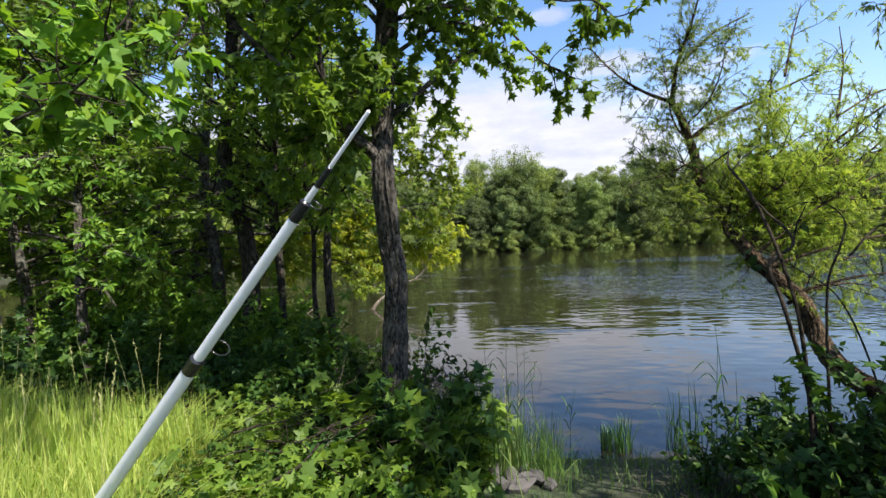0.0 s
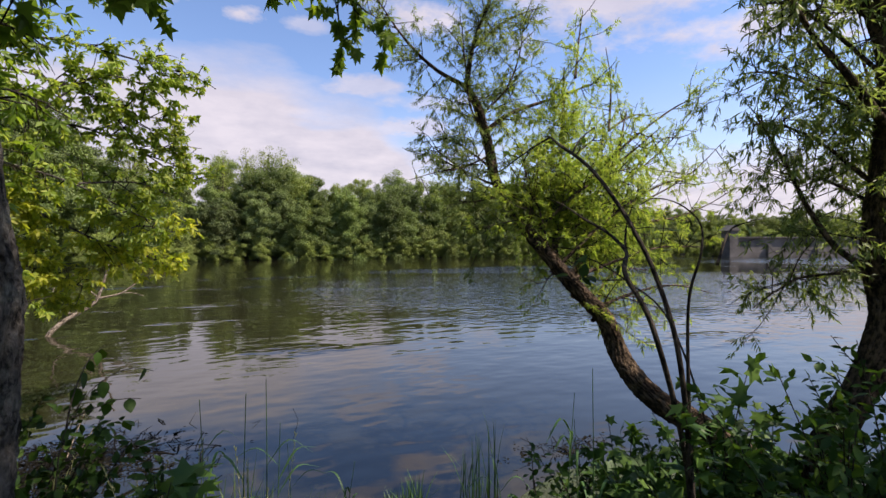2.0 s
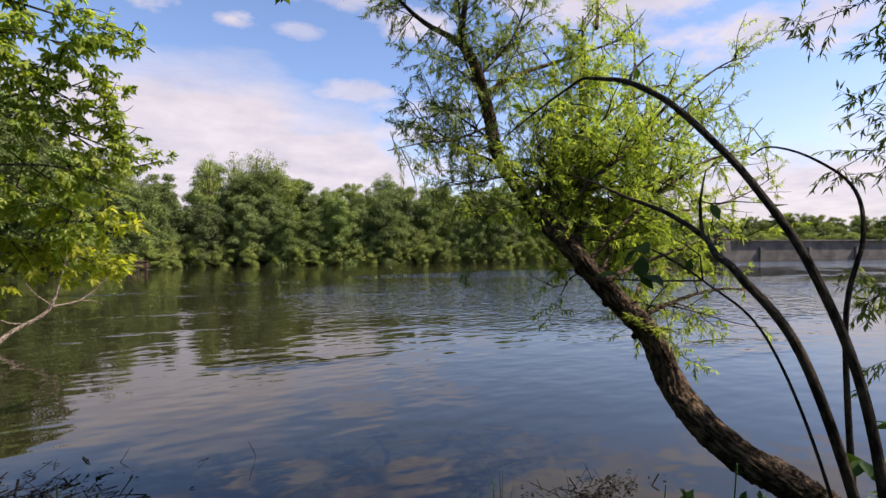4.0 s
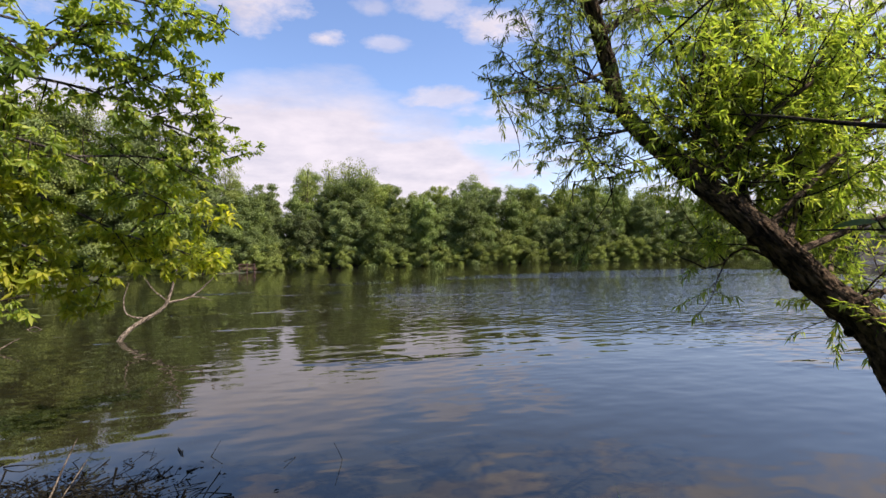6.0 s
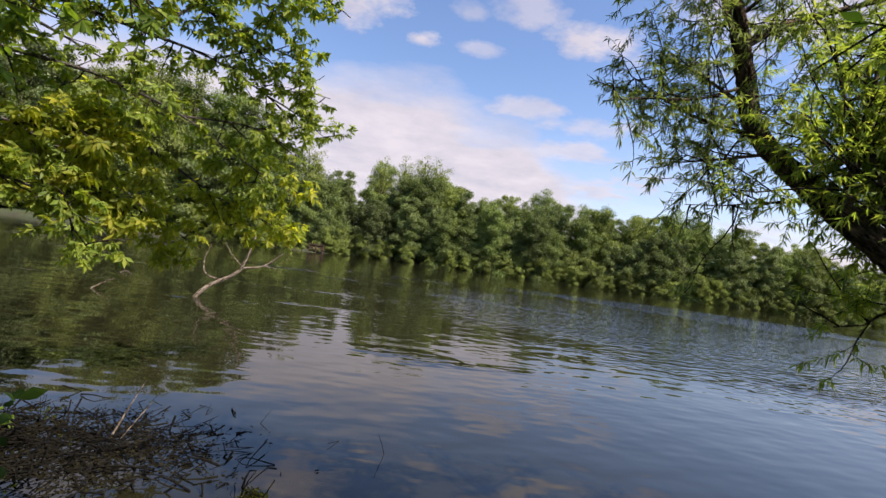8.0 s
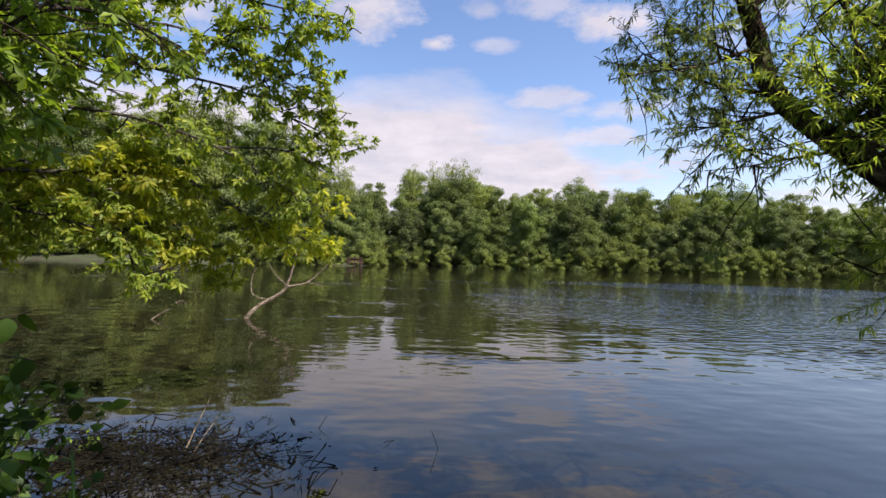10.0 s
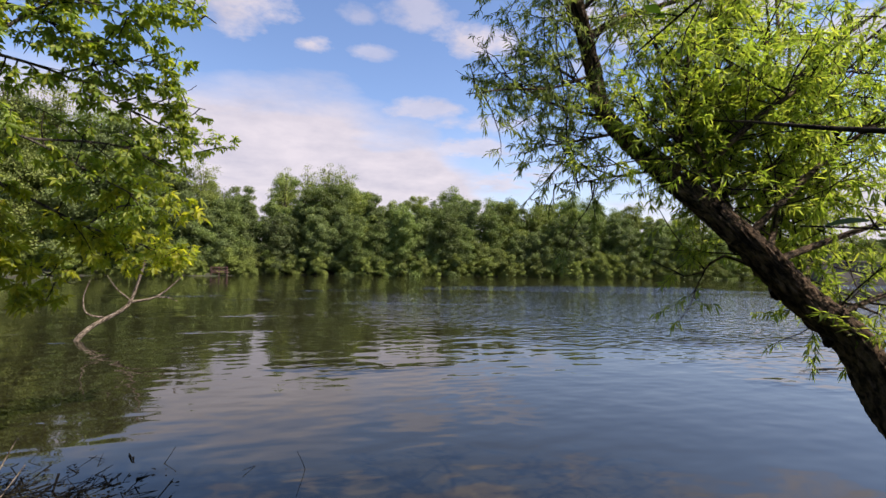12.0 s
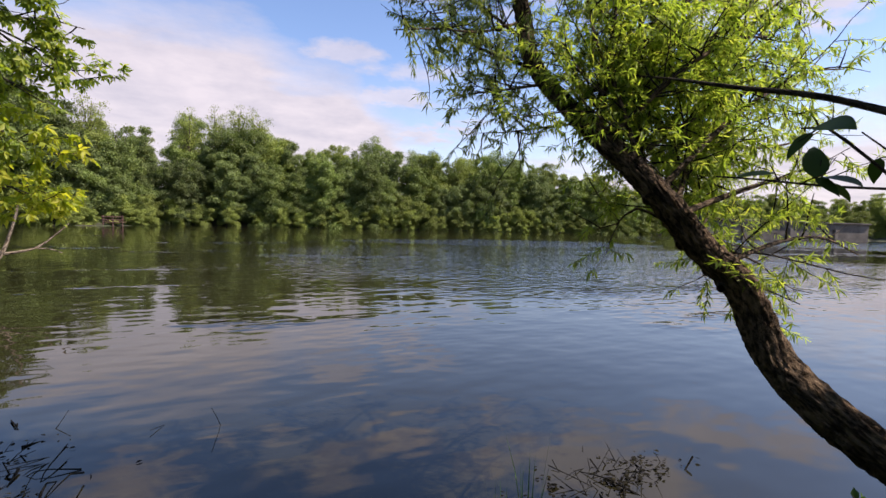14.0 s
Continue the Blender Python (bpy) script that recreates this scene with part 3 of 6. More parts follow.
FAR_KINDS = [far_tree_meshes(100 + k, t, w, n, low, MAT_FAR[m], 0.16 if k == 7 else 1.0) for k, (t, w, n, low, m) in enumerate([
    (11.0, 2.9, 130, 0.03, 0), (11.5, 3.2, 145, 0.03, 1), (10.0, 2.8, 120, 0.02, 2), (13.0, 3.1, 160, 0.05, 1), (14.0, 3.4, 175, 0.08, 0), (12.0, 2.6, 130, 0.04, 2), (6.5, 2.7, 85, 0.0, 1), (15.0, 2.6, 170, 0.35, 1)])]
FAR_LABELS = ["dense green broadleaf tree on the far shore", "light green broadleaf tree on the far shore", "dark green broadleaf tree overhanging the water",
              "tall light green tree in the far woods", "tall full-crowned tree rising over the far woods", "narrow dark green tree in the far woods", "low leafy tree at the water's edge", "tall thin-crowned tree in pale new leaf over the far woods"]


def plant_far(x, y, kind, scale, turn):
    trunk, crown = FAR_KINDS[kind]
    t = thing("tree", (x, y, max(ground_at(x, y), 0.0) - 0.1), FAR_LABELS[kind], "tree", "trees of the far woods")
    t.rotation_euler, t.scale = (0, 0, turn), (scale, scale, scale)
    part("trunk", trunk, MAT_FARBARK, t)
    part("crown", crown, MAT_FAR[0], t)
    return t


rng = np.random.default_rng(7)
far_line = smooth_line([(-62, 38.5), (-48, 50.0), (-33, 57.0), (-23, 59.6), (-15, 63.0), (-4, 70.6), (20, 71.6), (45, 72), (70, 72.2), (95, 71.5), (128, 61.5), (140, 40)], 0.5)
cum = np.concatenate([[0], np.cumsum(np.linalg.norm(np.diff(far_line, axis=0), axis=1))])


def along_far(s):
    p = np.array([np.interp(s, cum, far_line[:, k]) for k in range(2)])
    q = np.array([np.interp(min(s + 1, cum[-1]), cum, far_line[:, k]) for k in range(2)])
    d = unit(q - p + 1e-9)
    return p, np.array([-d[1], d[0]])


def far_row(start, step, back_range, kinds, low, high):
    s = start
    while s < cum[-1] - 1:
        p, back = along_far(s)
        p = p + back * rng.uniform(*back_range)
        k = rng.uniform(low, high) * (0.72 if p[0] > 72 else 1.0) * np.interp(p[0], [-30, -17, -12], [1.5, 1.25, 1.0])
        plant_far(p[0], p[1], int(rng.choice(kinds)), k, rng.uniform(0, 6.28))
        s += rng.uniform(*step)


far_row(1.0, (2.0, 3.6), (0.2, 2.2), [0, 0, 1, 1, 2, 2, 5, 6], 0.70, 1.02)      # front row, leaning out over the water
far_row(2.0, (2.4, 3.8), (3.6, 6.6), [0, 1, 3, 5], 0.80, 1.06)
far_row(0.0, (2.8, 4.6), (8.0, 13.0), [3, 4, 1], 0.72, 0.98)
far_row(0.5, (2.0, 3.4), (-0.5, 0.6), [6], 0.35, 0.62)                           # low growth at the water
for x, y, kind, k in [(78, 63, 6, 0.75), (82, 62.5, 6, 0.8), (86, 61, 6, 0.7), (90, 60.5, 6, 0.8), (94.5, 59.5, 6, 0.7), (99, 58.5, 6, 0.8), (104, 57.5, 6, 0.75), (109, 56, 6, 0.8), (114, 54.5, 6, 0.8), (-11.0, 62.9, 6, 0.32), (-7.0, 65.4, 6, 0.32), (-12.4, 61.8, 6, 0.36), (-6.2, 66.6, 6, 0.36), (-15.5, 60.6, 6, 0.55), (-13.6, 62.2, 6, 0.6), (-12.2, 63.6, 6, 0.5), (-8.6, 65.6, 6, 0.55), (-7.0, 67.2, 6, 0.6), (-10.3, 66.5, 2, 0.8), (-12.6, 65.4, 0, 0.8), (4.6, 76.0, 4, 0.98), (1.4, 76.0, 4, 0.92), (7.4, 76.5, 3, 0.96), (32.5, 77.0, 4, 0.88), (44.0, 77.0, 4, 0.96), (48.5, 77.5, 4, 0.95), (-3.0, 78.0, 7, 0.98), (0.2, 79.0, 7, 1.0), (3.2, 79.5, 7, 1.05), (5.6, 78.5, 7, 1.03), (-13, 72, 7, 0.95), (-27, 66, 7, 1.35), (-30.5, 64, 7, 1.3)]:
    plant_far(x, y, kind, k, x)


# ---- near trees ----
def leafy_tree(name, seed, trunks, limbs, label, bark, leaf, leaf_mat, size, levels, per_m, droop=0.5, outward=0.8, trunk_sides=20, rough=0.05, furrows=9, shoots=0, twig_r=0.007, leaf_mat_b=None, shoot_full=1.0, coarse_b=1.0):
    """trunks: (points, foot radius, top radius); limbs: (points, r0, r1[, leafiness[, 1 for the second leaf tint]]). levels: one or two tiers of shoots as (per metre, length range, spread, lift, start)."""
    rng = np.random.default_rng(seed)
    base = np.array(trunks[0][0][0], float)
    t = thing(name, tuple(base), label, "tree")
    for k, (pts, r0, r1) in enumerate(trunks):
        a = Acc()
        tube(a, smooth_line(np.array(pts) - base, 0.03), r0, r1, trunk_sides, rough, furrows, rng, flare=0.03 if k == 0 else 0)
        part("trunk", a, bark, t, smooth=True)
    tier = []
    if shoots:
        tier += [(smooth_line(np.array(p, float) - base, 0.08)[shoots:], shoot_full, 1) for p, _, _ in trunks]
    for pts, r0, r1, *full in limbs:
        a = Acc()
        ln = smooth_line(np.array(pts, float) - base, 0.08)
        tube(a, ln, r0, r1, 8, 0.06, 0, rng)
        part("limb", a, bark, t, smooth=True)
        tier.append((ln, full[0] if full else 1.0, full[1] if len(full) > 1 else 0))
    twig = Acc()
    lines = tier
    for n, (density, length, spread, lift, start) in enumerate(levels):
        nxt = []
        for ln, full, tint in lines:
            for sh in sprout(ln, rng, density * (full if n == 0 else 0.5 + 0.5 * full), length, spread, lift, start=start):
                r = twig_r / (n + 1) ** 1.2
                tube(twig, sh, r, r * 0.35, 4 if n == 0 else 3)
                nxt.append((sh, full, tint))
        lines = nxt
    tagged(part("fine_branching", twig, MAT_TWIG, t, smooth=True), kind="stuff")
    for tint, mat in enumerate((leaf_mat, leaf_mat_b)):
        some = [x for x, _, k in lines if k == tint or leaf_mat_b is None]
        if mat is None or not some:
            continue
        crown = Acc()
        grow = coarse_b if tint else 1.0
        pos, way, nor = leaf_sites(some, rng, per_m / grow, droop=droop, outward=outward)
        scatter(crown, leaf, pos, way, nor, rng.uniform(*size, len(pos)) * grow)
        part("crown", crown, mat, t)
    return t


STAR, LANCE, OVAL = star_leaf(), lance_leaf(0.18), oval_leaf(0.5)

def kite_leaf():
    """A lobed leaf in three kites."""
    v, f = [], []
    for a, r in ((-58, 0.85), (0, 1.0), (58, 0.85)):
        s, c = math.sin(radians(a)), math.cos(radians(a))
        k = len(v)
        v += [(0, 0, 0), (s * r * 0.5 - c * 0.17, c * r * 0.5 + s * 0.17, 0.04), (s * r, c * r, -0.10), (s * r * 0.5 + c * 0.17, c * r * 0.5 - s * 0.17, 0.04)]
        f += [(k, k + 1, k + 2), (k, k + 2, k + 3)]
    return np.array(v), np.array(f)


KITE = kite_leaf()


# the sweetgum trunk beside the way
sweetgum = leafy_tree("sweetgum_tree", 11,
    [([(1.16, 5.14, 0.35), (1.10, 5.22, 1.06), (1.10, 5.31, 1.53), (1.12, 5.31, 1.89), (1.09, 5.29, 2.19), (1.09, 5.22, 2.45), (1.08, 5.20, 2.71), (1.05, 5.34, 3.10), (1.07, 5.42, 3.65), (1.14, 5.38, 4.27), (1.20, 5.30, 5.60), (1.20, 5.30, 7.00)], [0.115, 0.100, 0.093, 0.090, 0.088, 0.088, 0.090, 0.082, 0.075, 0.068, 0.055, 0.045], 0.045)],
    [([(1.07, 5.25, 2.85), (0.96, 5.19, 2.98), (0.82, 5.08, 3.12), (0.60, 4.9, 3.35), (0.2, 4.6, 3.8)], 0.055, 0.02),
     ([(1.05, 5.35, 3.20), (1.5, 5.5, 3.59), (1.83, 5.8, 3.92), (2.14, 6.0, 3.8)], 0.03, 0.008, 0.55),
     ([(1.12, 5.39, 4.06), (1.56, 5.6, 4.26), (2.05, 6.1, 4.29), (2.41, 6.2, 3.95), (2.78, 6.25, 3.72)], 0.025, 0.005, 0.5),
     ([(1.15, 5.37, 4.50), (1.97, 5.4, 4.4), (2.54, 5.7, 4.25), (2.89, 5.8, 4.25), (3.07, 5.8, 4.08)], 0.025, 0.005, 0.5),
     ([(1.11, 5.40, 4.00), (0.8, 5.4, 4.3), (0.2, 5.9, 4.4), (-0.3, 6.2, 4.2)], 0.03, 0.01),
     ([(1.16, 5.35, 4.80), (2.0, 5.3, 5.1), (2.6, 5.9, 5.0)], 0.03, 0.01, 0.55),
     ([(1.19, 5.31, 5.40), (0.7, 4.2, 5.6), (0.0, 3.8, 5.5)], 0.03, 0.01),
     ([(1.20, 5.30, 5.80), (1.9, 4.2, 6.2), (2.3, 3.7, 6.3)], 0.03, 0.01),
     ([(1.20, 5.30, 6.20), (0.8, 5.4, 6.8), (0.4, 5.9, 7.0)], 0.03, 0.01),
     ([(1.08, 5.41, 3.75), (1.6, 5.6, 4.1), (2.0, 6.1, 4.2)], 0.022, 0.006, 0.55),
     ([(1.12, 5.39, 4.10), (0.9, 4.3, 4.2), (0.6, 3.7, 4.1)], 0.022, 0.006),
     ([(1.06, 5.40, 3.50), (1.0, 5.7, 3.75), (0.7, 6.3, 3.8)], 0.022, 0.006),
     ([(1.15, 5.37, 4.50), (1.9, 4.9, 4.7), (2.4, 5.0, 4.6)], 0.022, 0.006, 0.55),
     ([(0.82, 5.08, 3.12), (0.5, 5.4, 3.2), (0.1, 5.7, 3.1)], 0.018, 0.006)],
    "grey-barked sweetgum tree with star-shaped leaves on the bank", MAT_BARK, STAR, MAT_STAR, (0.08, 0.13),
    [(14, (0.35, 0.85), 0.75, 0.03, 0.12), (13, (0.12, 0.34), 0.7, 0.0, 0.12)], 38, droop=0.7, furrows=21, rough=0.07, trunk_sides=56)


def climbing_vine(tree, seed, height_to, start, turns, r):
    """A thin woody stem winding up the trunk."""
    rng = np.random.default_rng(seed)
    axis = smooth_line(np.array([(1.16, 5.14, 0.35), (1.10, 5.22, 1.06), (1.10, 5.31, 1.53), (1.12, 5.31, 1.89), (1.09, 5.29, 2.19), (1.09, 5.22, 2.45), (1.08, 5.20, 2.71), (1.05, 5.34, 3.10), (1.07, 5.42, 3.65)]) - np.array((1.16, 5.14, 0.35)), 0.05)
    axis = axis[axis[:, 2] < height_to]
    n = len(axis)
    w = start + turns * 6.283 * np.linspace(0, 1, n) + 0.35 * np.sin(np.linspace(0, 9, n) + seed)
    rad = np.linspace(0.112, 0.092, n) + rng.normal(0, 0.002, n)
    a = Acc()
    tube(a, axis + np.stack([np.cos(w) * rad, np.sin(w) * rad, 0 * w], 1), r, r * 0.7, 7, 0.05, 0, rng)
    part("climbing_vine", a, MAT_BARK, tree, "thin woody vine", smooth=True)


for k, spec in enumerate([(3.1, 4.0, 0.30, 0.011), (2.9, 5.1, -0.22, 0.008), (2.3, 5.9, 0.4, 0.007)]):
    climbing_vine(sweetgum, 60 + k, *spec)

# the tree whose boughs hang out over the water, sunlight put into its leaf colours
leafy_tree("overhanging_sweetgum", 12,
    [([(-3.2, 8.0, 0.3), (-3.0, 8.1, 1.4), (-2.7, 8.3, 2.6), (-2.4, 8.5, 4.0), (-2.2, 8.6, 5.6), (-2.1, 8.7, 7.2)], 0.14, 0.05)],
    [([(-2.4, 8.5, 3.6), (-1.5, 8.5, 3.55), (-0.63, 8.6, 3.44), (-0.05, 8.9, 3.39), (0.37, 9.2, 3.36), (0.79, 9.5, 3.19), (1.17, 9.8, 2.94)], 0.030, 0.005, 0.95),
     ([(-2.3, 8.6, 4.2), (-1.4, 8.7, 4.15), (-0.58, 8.8, 4.17), (0.16, 9.0, 4.23), (0.86, 9.1, 4.15), (1.39, 9.1, 4.04), (1.60, 9.13, 3.94)], 0.028, 0.005, 0.95),
     ([(0.37, 9.2, 3.36), (0.83, 9.3, 3.58), (1.03, 9.35, 3.56), (1.20, 9.4, 3.51)], 0.012, 0.004, 0.95),
     ([(0.79, 9.5, 3.19), (1.12, 9.7, 3.34), (1.36, 9.9, 3.37)], 0.010, 0.004, 0.95),
     ([(0.79, 9.5, 3.19), (1.02, 9.9, 3.14), (1.28, 10.4, 3.02)], 0.010, 0.004, 0.7),
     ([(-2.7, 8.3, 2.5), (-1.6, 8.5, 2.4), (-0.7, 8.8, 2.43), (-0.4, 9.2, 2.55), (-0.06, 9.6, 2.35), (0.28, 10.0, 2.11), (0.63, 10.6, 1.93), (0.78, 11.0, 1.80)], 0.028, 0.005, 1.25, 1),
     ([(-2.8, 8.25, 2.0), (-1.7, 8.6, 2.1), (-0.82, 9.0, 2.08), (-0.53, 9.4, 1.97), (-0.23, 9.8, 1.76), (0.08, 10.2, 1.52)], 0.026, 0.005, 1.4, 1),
     ([(-2.6, 8.4, 3.0), (-1.5, 8.5, 3.0), (-0.59, 8.6, 2.94), (-0.22, 8.8, 2.9), (0.22, 9.1, 2.76), (0.6, 9.4, 2.53), (0.86, 9.8, 2.37)], 0.028, 0.005, 0.75),
     ([(-2.4, 8.5, 3.9), (-1.5, 8.5, 3.8), (-0.65, 8.6, 3.71), (-0.16, 8.8, 3.82), (0.34, 9.0, 3.72), (0.61, 9.2, 3.63)], 0.03, 0.005),
     ([(-2.8, 8.2, 2.1), (-1.5, 8.3, 2.1), (-0.35, 8.4, 1.88), (-0.16, 8.5, 1.62), (-0.10, 8.6, 1.48)], 0.025, 0.005, 1.1),
     ([(-0.05, 8.9, 3.39), (0.43, 9.0, 3.89), (0.78, 9.1, 3.92), (1.01, 9.2, 3.83)], 0.014, 0.004),
     ([(0.22, 9.1, 2.76), (0.7, 9.5, 2.84), (1.01, 9.8, 2.74), (1.18, 10.0, 2.63)], 0.012, 0.004, 0.7),
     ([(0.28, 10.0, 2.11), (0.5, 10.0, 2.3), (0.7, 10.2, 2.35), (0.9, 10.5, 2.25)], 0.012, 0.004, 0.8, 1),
     ([(-0.82, 9.0, 2.08), (-0.6, 9.0, 1.85), (-0.5, 9.1, 1.6)], 0.012, 0.004, 1.1),
     ([(-2.7, 8.3, 2.4), (-1.9, 9.4, 2.6), (-1.2, 10.4, 2.2), (-0.8, 11.2, 1.6)], 0.04, 0.008, 0.3),
     ([(-2.3, 8.6, 4.6), (-1.2, 9.0, 5.1), (-0.2, 9.6, 5.4), (0.7, 10.2, 5.3)], 0.04, 0.008),
     ([(-2.2, 8.6, 5.4), (-1.2, 8.3, 6.0), (-0.4, 8.3, 6.3)], 0.04, 0.008),
     ([(-2.2, 8.7, 5.0), (-2.0, 9.8, 5.6), (-1.6, 10.9, 5.6)], 0.04, 0.008),
     ([(-2.15, 8.7, 6.4), (-2.8, 9.2, 7.2), (-3.2, 9.6, 7.6)], 0.04, 0.008),
     ([(-2.5, 8.4, 3.4), (-2.2, 9.7, 3.8), (-1.7, 10.9, 3.7)], 0.04, 0.008, 0.6),
     ([(-2.6, 8.4, 2.9), (-1.8, 7.9, 3.0), (-1.0, 7.8, 3.0), (-0.6, 8.0, 2.9)], 0.03, 0.006, 0.8),
     ([(-2.8, 8.2, 2.2), (-2.0, 7.9, 2.2), (-1.3, 7.9, 2.0)], 0.025, 0.006),
     ([(-2.25, 8.6, 5.0), (-1.3, 8.6, 5.2), (-0.4, 8.9, 5.2), (0.5, 9.4, 5.0)], 0.03, 0.006),
     ([(-2.7, 8.3, 2.0), (-2.4, 9.8, 2.0), (-2.2, 11.0, 1.8), (-2.0, 12.0, 1.5)], 0.025, 0.006, 0.6),
     ([(-2.9, 8.2, 1.7), (-3.0, 9.8, 2.2), (-3.1, 11.4, 2.1), (-3.0, 12.8, 1.7)], 0.025, 0.006, 0.6)],
    # limbs of the second tint get the strongest sun as leaf colour
    "leaning sweetgum with yellow-green boughs over the water, sunlight put into the leaf colour", MAT_BARK, KITE, MAT_STAR_SUN, (0.05, 0.105),
    [(13, (0.25, 0.62), 0.72, -0.03, 0.2), (13, (0.12, 0.32), 0.7, -0.10, 0.15)], 40, droop=0.9, leaf_mat_b=MAT_STAR_SUN_YELLOW, coarse_b=1.35)


# woods left of the way: slim trunks, leafy to the ground


def wood_tree(seed, tall, r, mat, label, reach=(0.9, 1.9)):
    rng = np.random.default_rng(seed)
    lean = rng.normal(0, 0.35, 2)
    pts = [(lean[0] * u + rng.normal(0, 0.06) * (u > 0), lean[1] * u + rng.normal(0, 0.06) * (u > 0), tall * u) for u in (0, 0.2, 0.4, 0.6, 0.8, 1.0)]
    limbs = []
    for k in range(24):
        u = rng.uniform(0.20, 0.99)
        o = np.array([np.interp(u, (0, 0.2, 0.4, 0.6, 0.8, 1.0), [p[q] for p in pts]) for q in range(3)])
        a = rng.uniform(0, 6.283)
        ln = rng.uniform(*reach) * (1.1 - 0.5 * u)
        d = np.array([math.cos(a), math.sin(a), 0.0])
        limbs.append(([o, o + d * ln * 0.5 + (0, 0, 0.18), o + d * ln + (0, 0, rng.uniform(-0.1, 0.45))], 0.022, 0.007))
    t = leafy_tree("woodland_tree", seed, [(pts, r, r * 0.35)], limbs, label, MAT_BARK, KITE, mat, (0.09, 0.15),
                   [(8, (0.35, 0.9), 0.75, 0.0, 0.15), (8, (0.12, 0.32), 0.7, 0.0, 0.15)], 17, droop=0.6, trunk_sides=14, rough=0.08)
    return tagged(t, group="woodland trees")


WOOD = [wood_tree(200, 6.5, 0.07, MAT_STAR, "slim woodland sweetgum tree with dense green leaves"), wood_tree(201, 7.2, 0.09, MAT_STAR, "slim woodland sweetgum tree with dense green leaves"),
        wood_tree(202, 6.0, 0.06, MAT_STAR_LIT, "slim sweetgum tree with light green leaves"), wood_tree(203, 8.0, 0.10, MAT_STAR, "taller woodland tree with deep green leaves")]
WOOD_SITES = [(-5.8, 8.2, 0, 1.0), (-3.9, 7.6, 1, 0.95), (-3.2, 6.6, 2, 1.0), (-2.2, 7.6, 3, 0.95), (-4.4, 6.9, 0, 1.0), (-5.2, 6.0, 1, 1.0), (-4.6, 8.3, 3, 1.0), (-6.6, 6.9, 1, 1.0), (-6.4, 5.2, 2, 1.1),
              (-7.6, 7.8, 3, 1.05), (-8.3, 5.4, 3, 1.0), (-6.5, 9.2, 1, 1.1), (-8.2, 3.2, 0, 1.1), (-9.8, 4.0, 3, 1.1), (-10.5, 6.6, 3, 1.2), (-9.5, 9.4, 1, 1.2), (-8.0, 1.0, 1, 1.1),
              # (5.5, 2.6), (6.1, 3.5), (7.6, 1.6): unseen trees added to shade the bank
              (5.5, 2.6, 3, 1.0), (6.1, 3.5, 1, 0.62), (-4.3, 9.2, 3, 1.1), (-6.0, 9.9, 1, 1.2), (-8.2, 10.7, 3, 1.2), (-11, 11.6, 0, 1.3), (-13.5, 12.6, 3, 1.2), (7.6, 1.6, 3, 1.0), (-1.5, -4.8, 3, 1.0), (-6.0, -3.5, 0, 1.1)]
for k, (x, y, kind, size) in enumerate(WOOD_SITES):
    m = pose(x, y, ground_at(x, y) - 0.05, 0, 0, 77 * k)
    t = WOOD[kind] if k < 4 else copy_thing(WOOD[kind], m)
    t.matrix_basis = m
    t.scale = (size, size, size)


def slim_tree(seed, x, y, tall, r, first):
    """A slim stem, bare below, with a light crown; `first`: share of the height without limbs."""
    rng = np.random.default_rng(seed)
    z = ground_at(x, y) - 0.05
    us = (0, 0.15, 0.3, 0.45, 0.6, 0.8, 1.0)
    lean = rng.normal(0, 0.2, 2)
    pts = [(x + lean[0] * u + rng.normal(0, 0.05) * (u > 0), y + lean[1] * u + rng.normal(0, 0.05) * (u > 0), z + tall * u) for u in us]
    limbs = []
    for k in range(17):
        u = rng.uniform(first, 0.98)
        o = np.array([np.interp(u, us, [p[q] for p in pts]) for q in range(3)])
        a, ln = rng.uniform(0, 6.283), rng.uniform(0.7, 1.5) * (1.15 - 0.5 * u)
        d = np.array([math.cos(a), math.sin(a), 0.0])
        limbs.append(([o, o + d * ln * 0.5 + (0, 0, 0.3), o + d * ln + (0, 0, rng.uniform(0.2, 0.7))], 0.02, 0.006))
    return tagged(leafy_tree("slim_tree", seed, [(pts, r, r * 0.4)], limbs, "slim dark-stemmed tree with bare lower trunk before the water", MAT_SLIM, KITE, MAT_STAR, (0.08, 0.13),
                             [(8, (0.3, 0.7), 0.7, 0.05, 0.2), (8, (0.12, 0.3), 0.7, 0.0, 0.15)], 18, droop=0.6, trunk_sides=18, rough=0.09), group="slim trees before the water")


for k, (x, y, tall, r, first) in enumerate([(-1.30, 7.0, 7.0, 0.12, 0.36), (-1.02, 7.25, 6.0, 0.045, 0.4), (-0.75, 6.9, 6.2, 0.045, 0.36), (-0.42, 7.15, 5.2, 0.035, 0.4), (-0.13, 6.95, 6.4, 0.055, 0.38)]):
    slim_tree(220 + k, x, y, tall, r, first)
for x, y, kind, k in [(-14, 8, 0, 0.85), (-17, 4, 1, 0.9), (-13, 1, 2, 0.9), (-19, 10, 1, 0.9), (-24, 7, 4, 0.8), (-15, -4, 0, 0.9), (-22, 0, 3, 0.85), (-27, 13, 0, 0.9), (-34, 16, 1, 0.9), (-42, 20, 3, 0.9), (-50, 24, 0, 0.9)]:
    plant_far(x, y, kind, k, x)

